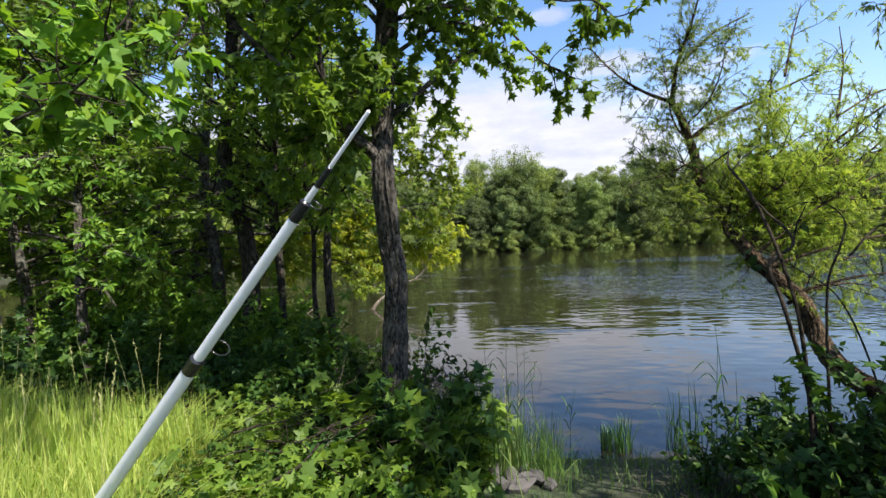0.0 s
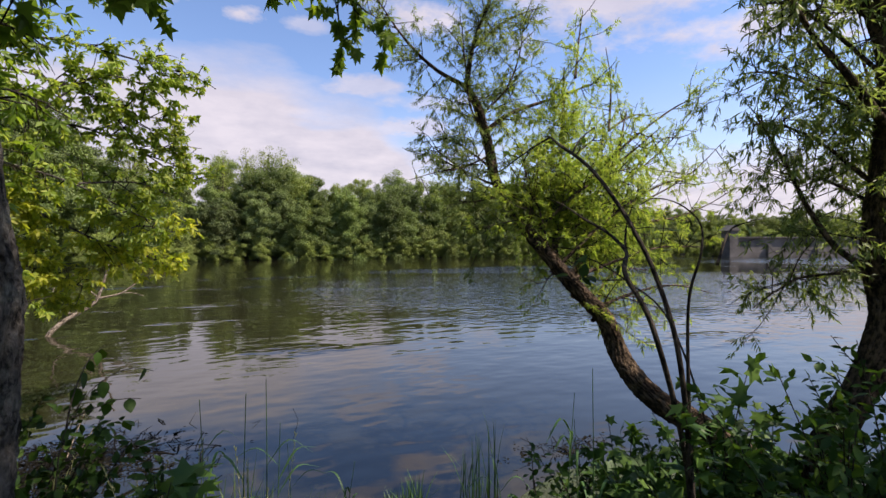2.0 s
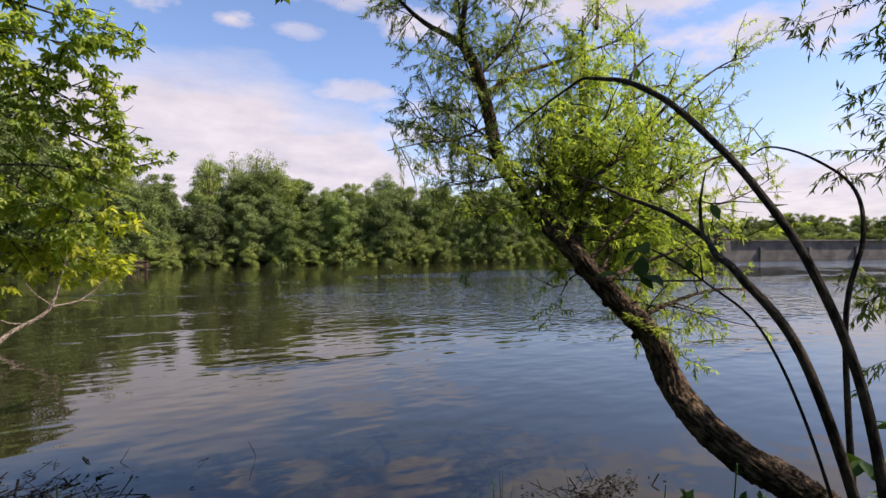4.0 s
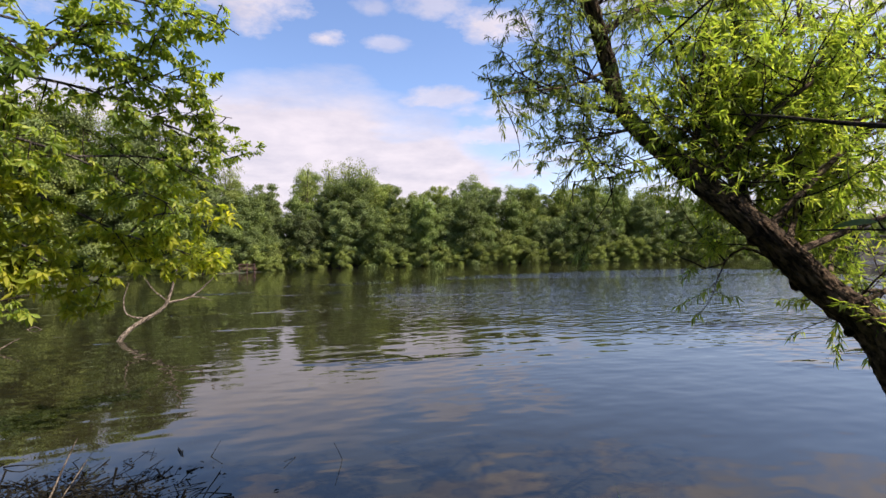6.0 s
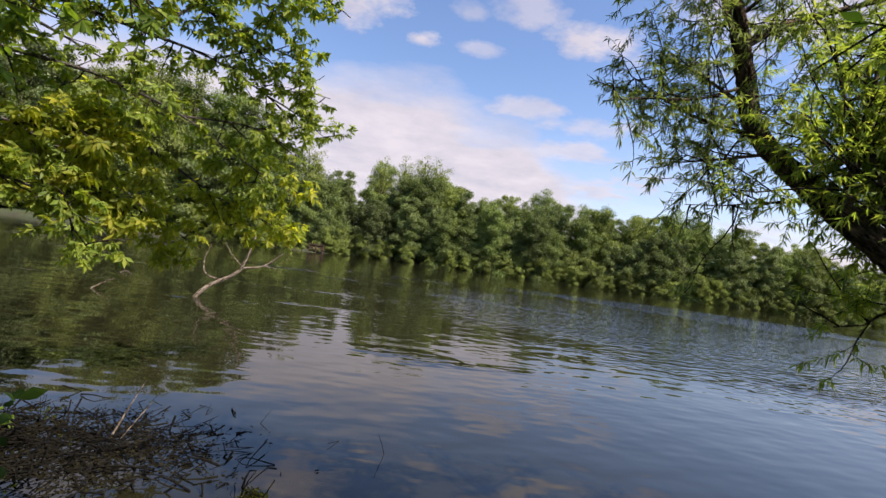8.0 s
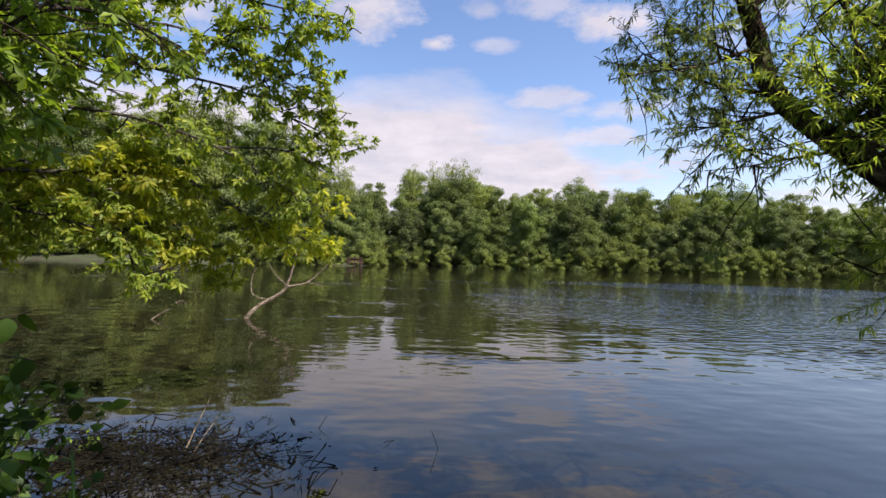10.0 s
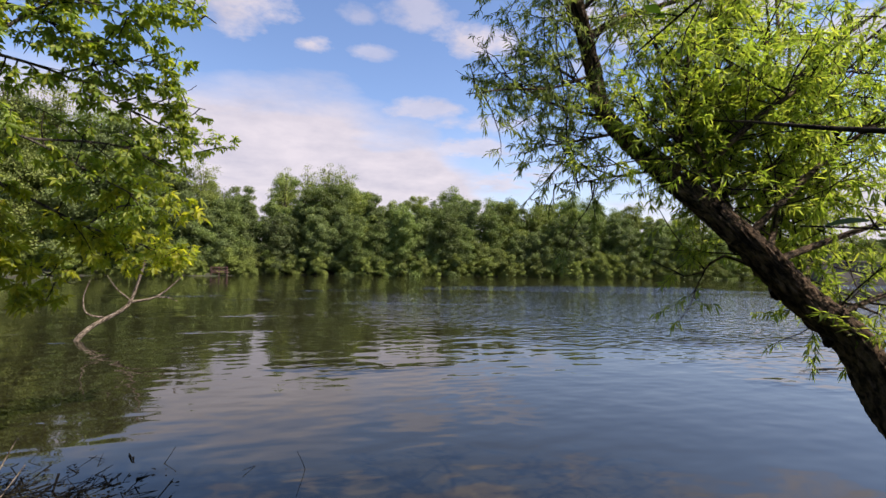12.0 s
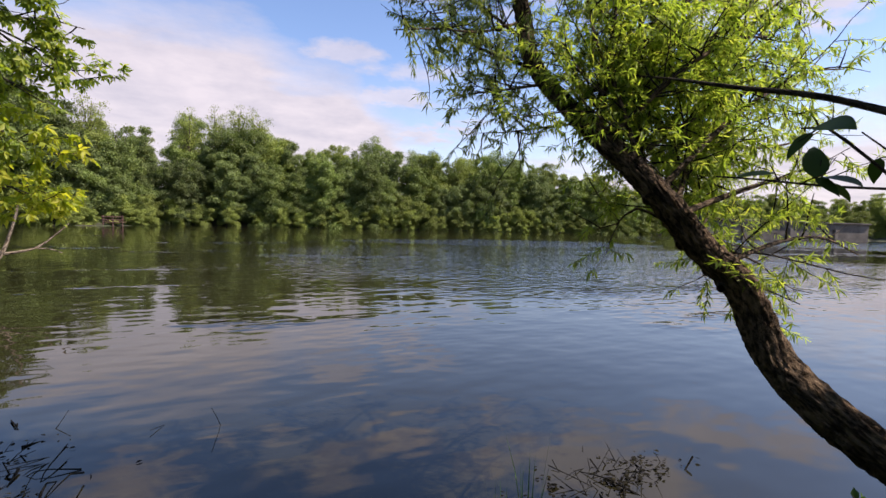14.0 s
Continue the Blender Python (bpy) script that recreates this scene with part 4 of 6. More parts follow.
# a young tree reaching over the grass, sunlight put into its leaf colour
leafy_tree("young_sweetgum", 16,
    [([(-2.0, 3.3, 0.5), (-1.95, 3.3, 1.4), (-1.85, 3.35, 2.4), (-1.75, 3.4, 3.4), (-1.7, 3.4, 4.4)], 0.05, 0.02)],
    [([(-1.87, 3.34, 2.3), (-0.8, 3.5, 2.75), (0.0, 3.5, 3.0), (0.4, 3.3, 3.15)], 0.02, 0.005),
     ([(-1.85, 3.35, 2.4), (-0.8, 3.3, 2.8), (-0.2, 3.2, 3.0), (0.1, 3.0, 3.1)], 0.02, 0.005),
     ([(-1.84, 3.36, 2.6), (-1.2, 3.5, 2.85), (-0.6, 3.8, 3.0), (-0.2, 4.1, 3.0)], 0.02, 0.005),
     ([(-1.82, 3.37, 2.8), (-0.7, 3.8, 3.2), (0.1, 3.9, 3.4), (0.5, 3.9, 3.4)], 0.02, 0.005),
     ([(-1.75, 3.4, 3.2), (-1.2, 3.6, 3.5), (-0.7, 3.9, 3.6)], 0.02, 0.005),
     ([(-1.73, 3.4, 3.6), (-0.6, 3.8, 4.0), (0.2, 4.2, 4.1)], 0.02, 0.005)],
    "young sweetgum with bright star-shaped leaves, sunlight put into their colour", MAT_BARK, STAR, MAT_STAR_LIT, (0.09, 0.15),
    [(9, (0.3, 0.6), 0.7, 0.0, 0.2), (9, (0.12, 0.28), 0.7, 0.0, 0.15)], 26, droop=0.55, trunk_sides=14)

# the willow that leans out over the water
leafy_tree("leaning_willow", 13,
    [([(5.50, 5.30, 0.42), (5.06, 5.42, 0.76), (4.70, 5.42, 0.96), (4.59, 5.57, 1.09), (4.61, 5.73, 1.18), (4.61, 5.83, 1.30), (4.57, 5.92, 1.52), (4.49, 6.04, 1.66), (4.33, 6.11, 1.86), (4.25, 6.24, 2.02), (4.21, 6.44, 2.20), (4.22, 6.70, 2.40), (4.18, 6.97, 2.69), (4.17, 7.11, 3.05), (4.06, 7.10, 3.40), (4.03, 7.34, 3.71)],
      [0.090, 0.083, 0.077, 0.073, 0.070, 0.067, 0.062, 0.056, 0.051, 0.048, 0.046, 0.045, 0.045, 0.041, 0.037, 0.033], 0.03)],
    [([(4.03, 7.32, 3.69), (3.78, 7.49, 3.88), (3.54, 7.51, 4.06), (3.33, 7.49, 4.26), (3.13, 7.44, 4.48)], 0.026, 0.005, 0.78, 1),
     ([(4.03, 7.33, 3.70), (4.09, 7.29, 4.12), (4.23, 7.19, 4.56), (4.33, 7.09, 5.01)], 0.03, 0.006, 0.85, 1),
     ([(4.13, 7.12, 3.20), (4.49, 7.22, 3.45), (4.99, 7.17, 3.65), (5.49, 7.02, 3.85)], 0.028, 0.006, 0.69),
     ([(4.10, 7.33, 4.10), (4.45, 7.23, 4.40), (4.80, 7.13, 4.55)], 0.018, 0.005, 0.45, 1),
     ([(4.17, 7.09, 2.97), (3.85, 7.00, 2.82), (3.53, 6.90, 2.74), (3.27, 6.80, 2.65)], 0.010, 0.003, 0.59, 1),
     ([(4.19, 6.90, 2.63), (3.97, 7.25, 2.83), (3.72, 7.55, 3.13)], 0.014, 0.004, 1.04, 1),
     ([(4.26, 6.15, 1.88), (4.48, 6.44, 2.18), (4.66, 6.64, 2.63), (4.76, 6.74, 3.23), (4.86, 6.84, 3.83)], 0.032, 0.006, 1.36),
     ([(4.41, 6.09, 1.69), (4.76, 6.47, 1.94), (5.09, 6.75, 2.29), (5.39, 6.95, 2.79), (5.59, 7.15, 3.39)], 0.032, 0.006, 0.92),
     ([(4.19, 6.42, 2.20), (4.33, 6.52, 2.65), (4.43, 6.57, 3.05)], 0.022, 0.006, 1.24),
     ([(4.21, 6.55, 2.28), (4.04, 6.70, 2.26), (3.91, 6.80, 2.24), (3.80, 6.90, 2.24)], 0.007, 0.002, 0.65, 1),
     ([(4.47, 5.94, 1.51), (4.84, 6.18, 1.60), (5.23, 6.38, 1.62), (5.58, 6.46, 1.55)], 0.018, 0.005, 0.32),
     ([(4.98, 6.58, 2.27), (5.48, 6.88, 2.37), (5.98, 7.08, 2.57)], 0.025, 0.006, 0.32),
     ([(5.34, 6.79, 2.73), (5.84, 7.19, 3.13), (6.24, 7.49, 3.73)], 0.025, 0.006, 0.24),
     ([(4.96, 6.80, 3.73), (5.16, 7.00, 4.23), (5.36, 7.20, 4.63)], 0.014, 0.004, 0.46),
     ([(4.71, 6.58, 2.54), (5.11, 6.38, 2.84), (5.41, 6.18, 3.14)], 0.016, 0.004, 0.73),
     ([(5.60, 7.06, 3.33), (5.80, 7.26, 3.93), (5.90, 7.46, 4.43)], 0.014, 0.004, 0.20),
     ([(4.44, 6.35, 2.14), (4.77, 6.20, 2.39), (5.12, 6.15, 2.49)], 0.016, 0.004, 1.02),
     ([(4.22, 6.38, 2.17), (4.47, 6.23, 2.47), (4.77, 6.18, 2.67), (5.12, 6.23, 2.77)], 0.016, 0.004, 0.88),
     ([(4.20, 6.64, 2.35), (4.45, 6.49, 2.65), (4.70, 6.44, 2.90), (5.00, 6.54, 3.10)], 0.016, 0.004, 0.73),
     ([(4.36, 6.10, 1.82), (4.66, 6.28, 2.07), (4.97, 6.39, 2.22), (5.32, 6.49, 2.22)], 0.016, 0.004, 0.84),
     ([(5.60, 7.06, 3.33), (6.20, 7.36, 3.63), (6.70, 7.56, 3.73)], 0.014, 0.004, 0.24),
     ([(4.25, 6.19, 1.98), (4.28, 6.36, 2.33), (4.23, 6.51, 2.68), (4.23, 6.61, 2.98)], 0.012, 0.004, 0.94),
     ([(4.21, 6.44, 2.20), (4.53, 6.57, 2.35), (4.83, 6.72, 2.40), (5.23, 6.82, 2.35)], 0.016, 0.004, 0.84),
     ([(4.54, 5.99, 1.55), (4.97, 6.40, 1.74), (5.58, 6.81, 1.84), (6.36, 7.16, 1.79)], 0.016, 0.004, 0.24),
     ([(4.36, 6.10, 1.82), (5.11, 6.68, 2.07), (5.92, 7.19, 2.22), (6.72, 7.59, 2.22)], 0.018, 0.004, 0.32),
     ([(4.30, 6.13, 1.93), (4.85, 6.18, 2.33), (5.45, 6.23, 2.63), (6.05, 6.33, 2.78)], 0.016, 0.004, 0.29),
     ([(4.37, 6.09, 1.82), (4.92, 6.14, 1.97), (5.52, 6.29, 2.07), (6.22, 6.39, 2.07)], 0.016, 0.004, 0.27),
     ([(4.54, 6.03, 1.58), (5.06, 6.08, 1.70), (5.56, 6.13, 1.73), (6.06, 6.18, 1.63)], 0.014, 0.004, 0.24),
     ([(4.70, 6.47, 2.55), (5.30, 6.47, 3.05), (5.90, 6.47, 3.45), (6.40, 6.57, 3.65)], 0.016, 0.004, 0.24),
     ([(4.98, 6.58, 2.27), (5.68, 6.78, 2.87), (6.28, 6.98, 3.27), (6.78, 7.18, 3.37)], 0.016, 0.004, 0.27),
     ([(4.42, 6.1, 1.75), (4.40, 6.35, 1.85), (4.42, 6.50, 1.77), (4.38, 6.60, 1.74)], 0.010, 0.003, 0.25),
     ([(4.97, 6.6, 2.3), (5.70, 6.90, 2.77), (6.48, 7.10, 3.25), (7.23, 7.30, 3.82)], 0.014, 0.004, 0.27),
     ([(4.97, 6.6, 2.3), (5.99, 6.90, 2.59), (6.88, 7.10, 2.96), (7.69, 7.30, 3.45)], 0.014, 0.004, 0.27),
     ([(5.1, 6.75, 2.3), (6.03, 6.80, 2.35), (6.77, 6.90, 2.51), (7.39, 7.00, 2.74)], 0.014, 0.004, 0.27),
     ([(4.15, 7.05, 2.85), (3.95, 7.2, 3.05), (3.78, 7.28, 3.15)], 0.012, 0.004, 0.91, 1),
     ([(4.16, 7.1, 3.1), (3.95, 7.05, 3.4), (3.88, 7.0, 3.7), (3.85, 7.0, 4.0)], 0.012, 0.004, 0.91, 1),
     ([(4.08, 7.1, 3.35), (4.3, 7.0, 3.6), (4.45, 7.0, 3.95), (4.5, 7.0, 4.3)], 0.012, 0.004, 0.91, 1),
     ([(4.2, 6.85, 2.55), (3.95, 6.95, 2.5), (3.75, 7.1, 2.48)], 0.010, 0.003, 0.78, 1)],
    # limbs of the second tint have their shade painted as greyer leaves
    "leaning willow with furrowed brown bark and yellow-green leaves", MAT_WBARK, lance_leaf(0.155), MAT_WILLOW, (0.034, 0.063),
    [(25, (0.22, 0.62), 0.74, 0.10, 0.13), (19, (0.08, 0.28), 0.65, 0.0, 0.1)], 145, droop=0.5, trunk_sides=64, rough=0.12, furrows=27, twig_r=0.005, leaf_mat_b=MAT_WILLOW_GREY_SHADE, shoots=44, shoot_full=0.3)

# the second willow, dark stem
leafy_tree("grey_willow", 14,
    # trunk above z 4.2 and first six limbs: unseen crown added for shade
    [([(4.95, 4.63, 0.3), (4.94, 4.61, 0.90), (5.05, 4.60, 1.10), (5.19, 4.54, 1.39), (5.28, 4.51, 1.70), (5.31, 4.56, 1.98), (5.33, 4.56, 2.30), (5.32, 4.51, 2.77), (5.25, 4.48, 3.16), (5.11, 4.51, 3.57), (4.99, 4.51, 4.2), (4.9, 4.5, 5.0), (4.8, 4.4, 6.0), (4.7, 4.3, 7.0)], [0.085, 0.078, 0.070, 0.067, 0.067, 0.066, 0.062, 0.057, 0.052, 0.048, 0.044, 0.04], 0.04)],
    [([(4.99, 4.51, 4.2), (4.5, 4.4, 4.7), (3.9, 4.2, 5.1), (3.3, 4.0, 5.3)], 0.03, 0.008),
     ([(4.95, 4.5, 4.6), (4.5, 4.8, 5.2), (4.0, 5.0, 5.6), (3.4, 5.1, 5.8)], 0.03, 0.008),
     ([(4.9, 4.5, 5.0), (4.6, 4.0, 5.5), (4.2, 3.6, 5.9), (3.7, 3.3, 6.0)], 0.03, 0.008),
     ([(4.85, 4.45, 5.6), (4.3, 4.5, 6.2), (3.8, 4.5, 6.6), (3.2, 4.6, 6.8)], 0.025, 0.008),
     ([(4.85, 4.45, 5.4), (5.4, 4.2, 6.0), (5.9, 3.9, 6.4)], 0.025, 0.008),
     ([(4.75, 4.35, 6.5), (4.3, 4.0, 7.1), (3.9, 3.8, 7.4)], 0.02, 0.008),
     ([(5.25, 4.56, 1.95), (5.16, 4.68, 2.07), (5.09, 4.80, 2.33), (5.02, 4.87, 2.57), (4.90, 4.97, 2.88)], 0.020, 0.006),
     ([(5.25, 4.57, 1.95), (5.07, 4.84, 1.89), (5.0, 4.93, 1.80), (4.92, 5.0, 1.70)], 0.012, 0.004, 0.85),
     ([(5.25, 4.47, 1.86), (5.4, 4.2, 2.2), (5.6, 3.9, 2.7)], 0.05, 0.015),
     ([(5.3, 4.5, 2.7), (4.80, 4.45, 2.95), (4.64, 4.49, 3.1), (4.48, 4.5, 3.26), (4.32, 4.5, 3.42), (4.2, 4.45, 3.46)], 0.03, 0.006, 0.6),
     ([(5.3, 4.5, 2.5), (5.6, 4.7, 2.9), (5.8, 4.9, 3.4)], 0.022, 0.006),
     ([(5.2, 4.5, 3.3), (5.0, 4.75, 3.6), (4.9, 4.9, 3.9)], 0.022, 0.006),
     ([(5.3, 4.55, 2.2), (5.7, 4.7, 2.3), (6.1, 4.9, 2.3)], 0.022, 0.006),
     ([(5.05, 4.5, 3.8), (5.4, 4.4, 4.3), (5.6, 4.2, 4.8)], 0.022, 0.006),
     ([(5.32, 4.55, 2.4), (5.1, 4.75, 2.7), (4.9, 4.85, 2.8), (4.7, 4.85, 2.78)], 0.013, 0.004, 0.85),
     ([(5.32, 4.52, 2.7), (5.1, 4.75, 3.0), (4.9, 4.85, 3.1), (4.65, 4.8, 3.05)], 0.013, 0.004, 0.85),
     ([(5.25, 4.5, 3.0), (5.0, 4.65, 3.3), (4.75, 4.7, 3.4), (4.5, 4.7, 3.35)], 0.013, 0.004, 0.85),
     ([(5.32, 4.55, 2.3), (5.3, 4.85, 2.5), (5.25, 5.05, 2.5)], 0.013, 0.004),
     ([(5.2, 4.5, 3.3), (5.2, 4.8, 3.6), (5.15, 5.0, 3.7)], 0.013, 0.004)],
    "dark-stemmed willow with grey-green leaves on the bank", MAT_WBARK, lance_leaf(0.21), MAT_WILLOW_GREY_SHADE, (0.034, 0.062),
    [(24, (0.25, 0.65), 0.75, 0.0, 0.15), (18, (0.10, 0.28), 0.65, -0.03, 0.1)], 100, droop=0.5, trunk_sides=52, rough=0.08, furrows=19, twig_r=0.004)

# thin arching stems between the two willows
leafy_tree("arching_sapling", 15,
    [([(3.80, 4.46, 0.3), (3.79, 4.47, 1.0), (3.77, 4.52, 1.6), (3.74, 4.62, 1.95), (3.73, 4.75, 2.17), (3.73, 4.88, 2.33), (3.72, 5.03, 2.49), (3.72, 5.2, 2.61), (3.78, 5.4, 2.70), (3.95, 5.75, 2.84), (4.2, 6.2, 2.96)], [0.0151, 0.0134, 0.0122, 0.0113, 0.0109, 0.0105, 0.0101, 0.0092, 0.0076, 0.0050, 0.0034], 0.004),
     ([(3.9, 4.54, 0.3), (3.82, 4.52, 1.1), (3.74, 4.63, 1.7), (3.76, 4.82, 1.93), (3.95, 5.04, 1.99), (4.14, 5.24, 2.06), (4.22, 5.5, 2.18), (4.27, 5.81, 2.29), (4.34, 6.13, 2.41), (4.35, 6.4, 2.5)], [0.0151, 0.0134, 0.0122, 0.0122, 0.0122, 0.0118, 0.0109, 0.0092, 0.0067, 0.0042], 0.004),
     ([(4.02, 4.64, 0.3), (4.0, 4.66, 1.1), (4.03, 4.7, 1.78), (4.1, 4.69, 2.04), (4.17, 4.75, 2.2), (4.15, 4.86, 2.31), (4.02, 4.9, 2.34), (3.9, 4.88, 2.30)], [0.0118, 0.0109, 0.0101, 0.0092, 0.0076, 0.0067, 0.0042, 0.0025], 0.003)],
    [([(4.14, 5.24, 2.06), (4.2, 5.3, 2.2), (4.3, 5.35, 2.35)], 0.008, 0.003),
     ([(3.72, 5.2, 2.61), (3.85, 5.3, 2.72), (4.0, 5.35, 2.82)], 0.006, 0.003),
     ([(3.95, 5.75, 2.84), (3.9, 5.95, 2.78), (3.8, 6.2, 2.66)], 0.007, 0.003),
     ([(4.1, 4.6, 2.0), (4.3, 4.7, 2.15), (4.5, 4.8, 2.2)], 0.008, 0.003)],
    "dark arching sapling stems, nearly bare", MAT_TWIG, OVAL, MAT_SHRUB_SHADED, (0.05, 0.09),
    [(3, (0.15, 0.35), 0.7, 0.0, 0.3)], 8, droop=0.6, trunk_sides=12, rough=0.04, furrows=0, twig_r=0.004)


# a sprig of broad leaves close to the way
leafy_tree("broadleaf_sprig", 17,
    [([(4.55, 4.85, 0.3), (4.5, 5.0, 1.1), (4.38, 5.15, 1.65), (4.15, 5.25, 1.88), (3.98, 5.3, 1.99)], 0.009, 0.004)],
    [([(3.98, 5.3, 1.99), (3.90, 5.31, 2.02), (3.82, 5.32, 2.01)], 0.004, 0.002, 1.8),
     ([(4.15, 5.25, 1.88), (3.95, 5.32, 1.88), (3.8, 5.38, 1.89), (3.64, 5.4, 1.89)], 0.004, 0.002, 0.7),
     ([(4.15, 5.25, 1.88), (4.2, 5.3, 1.98), (4.15, 5.35, 2.04)], 0.004, 0.002, 0.8)],
    "sprig with broad drooping dark green leaves", MAT_TWIG, broad_leaf(0.6), MAT_DARK_SHADE_LEAF, (0.06, 0.115),
    [(9, (0.05, 0.12), 0.6, 0.0, 0.3)], 26, droop=0.45, trunk_sides=8, rough=0.03, furrows=0, twig_r=0.003)


# ---- dead branch standing in the water ----
def dead_branch():
    rng = np.random.default_rng(31)
    t = thing("dead_branch", (-2.50, 16.29, -0.2), "bleached bare branch standing in the water", "branch")
    o = np.array((-2.58, 16.40, -0.2))
    for name, pts, r0, r1 in (("stem", [(-2.62, 16.38, -0.2), (-2.55, 16.42, 0.05), (-2.31, 16.56, 0.32), (-1.90, 16.74, 0.59), (-1.72, 16.83, 0.83), (-1.55, 16.92, 1.49), (-1.49, 16.94, 1.9)], 0.06, 0.02),
                              ("twig", [(-1.74, 16.82, 0.79), (-1.26, 16.98, 0.90), (-0.93, 17.09, 1.19), (-0.73, 17.15, 1.42)], 0.032, 0.010),
                              ("twig", [(-1.26, 16.98, 0.90), (-1.0, 17.0, 0.88), (-0.8, 17.0, 0.8)], 0.015, 0.006),
                              ("twig", [(-2.08, 16.66, 0.45), (-2.45, 16.53, 0.57), (-2.53, 16.53, 0.92), (-2.44, 16.58, 1.3)], 0.022, 0.008),
                              ("twig", [(-1.72, 16.83, 0.83), (-2.0, 16.8, 1.1), (-2.2, 16.8, 1.4)], 0.016, 0.006)):
        a = Acc()
        tube(a, smooth_line(np.array(pts) - o, 0.06), r0, r1, 8, 0.06, 0, rng)
        part(name, a, MAT_SNAG, t, smooth=True)


dead_branch()


# ---- ground cover ----
def blades(name, label, category, mat, sites, tall, width, seed, lean=0.35):
    """Grass-like blades, each a bent strip."""
    rng = np.random.default_rng(seed)
    p = np.asarray(sites)
    n = len(p)
    h, w = rng.uniform(*tall, n), rng.uniform(*width, n)
    a = rng.uniform(0, 6.283, n)
    out_way = np.stack([np.cos(a), np.sin(a), 0 * a], 1)
    side = np.stack([-np.sin(a), np.cos(a), 0 * a], 1)
    bend = np.abs(rng.normal(0, lean, n))
    v = []
    for u, ww in ((0, 1.0), (0.4, 0.85), (0.75, 0.55)):
        c = p + out_way * (h * bend * u * u)[:, None] + np.array([0, 0, 1.0]) * (h * u * (1 - 0.35 * bend * u))[:, None]
        v += [c - side * (w * ww / 2)[:, None], c + side * (w * ww / 2)[:, None]]
    v.append(p + out_way * (h * bend)[:, None] + np.array([0, 0, 1.0]) * (h * (1 - 0.4 * bend))[:, None])
    v = np.stack(v, 1)
    a2 = Acc()
    base = (np.arange(n) * 7)[:, None]
    a2.add(v.reshape(-1, 3), np.concatenate([base + np.array([[0, 1, 3]]), base + np.array([[0, 3, 2]]), base + np.array([[2, 3, 5]]), base + np.array([[2, 5, 4]]), base + np.array([[4, 5, 6]])]))
    ob = new(name, a2.mesh(name, mat))
    return tagged(ob, label, category, kind="stuff")


def land_sites(n, box, seed, dmin=0.1, dmax=99, clump=0.0):
    rng = np.random.default_rng(seed)
    x, y = rng.uniform(box[0], box[1], n * 3), rng.uniform(box[2], box[3], n * 3)
    if clump:
        keep = rng.random(n * 3) < np.clip(0.5 + clump * wobble(x * 1.1 + 3, y * 1.1), 0.03, 1)
        x, y = x[keep], y[keep]
    d = shore_distance(x, y)
    ok = (d > dmin) & (d < dmax)
    x, y = x[ok][:n], y[ok][:n]
    return np.stack([x, y, height(x, y) - 0.02], 1)


def meadow_sites(n, seed):
    """The sunlit patch, thinning out towards the trodden way and the trees."""
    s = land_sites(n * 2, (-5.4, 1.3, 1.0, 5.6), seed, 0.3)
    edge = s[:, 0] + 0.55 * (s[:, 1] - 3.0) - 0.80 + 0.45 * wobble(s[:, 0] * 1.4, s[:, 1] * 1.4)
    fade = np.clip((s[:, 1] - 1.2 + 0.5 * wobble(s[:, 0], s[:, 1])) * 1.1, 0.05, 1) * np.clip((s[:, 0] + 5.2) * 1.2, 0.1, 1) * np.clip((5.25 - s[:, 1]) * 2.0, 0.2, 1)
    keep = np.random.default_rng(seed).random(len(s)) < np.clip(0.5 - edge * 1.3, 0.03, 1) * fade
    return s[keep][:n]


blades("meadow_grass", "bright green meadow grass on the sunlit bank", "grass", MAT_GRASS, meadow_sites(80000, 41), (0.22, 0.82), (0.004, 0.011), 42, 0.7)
blades("shore_grass", "long green grass along the water's edge", "grass", MAT_SEDGE, land_sites(2200, (0.6, 2.45, 4.8, 6.6), 43, 0.02, 1.2, 0.9), (0.2, 0.6), (0.004, 0.009), 44, 0.5)


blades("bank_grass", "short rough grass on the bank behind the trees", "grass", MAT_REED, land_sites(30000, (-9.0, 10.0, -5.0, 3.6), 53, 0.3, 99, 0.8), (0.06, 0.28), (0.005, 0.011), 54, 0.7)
blades("edge_grass", "long arching grass blades at the water's edge", "grass", MAT_SEDGE, land_sites(420, (1.55, 2.15, 4.8, 5.75), 57, 0.05, 99, 0.9), (0.45, 0.95), (0.007, 0.014), 58, 0.4)
blades("landing_tufts", "short trampled grass on the dark bank soil", "grass", MAT_SEDGE, land_sites(1500, (1.4, 3.7, 4.2, 6.1), 51, 0.02, 99, 0.9), (0.05, 0.22), (0.004, 0.009), 52, 0.7)


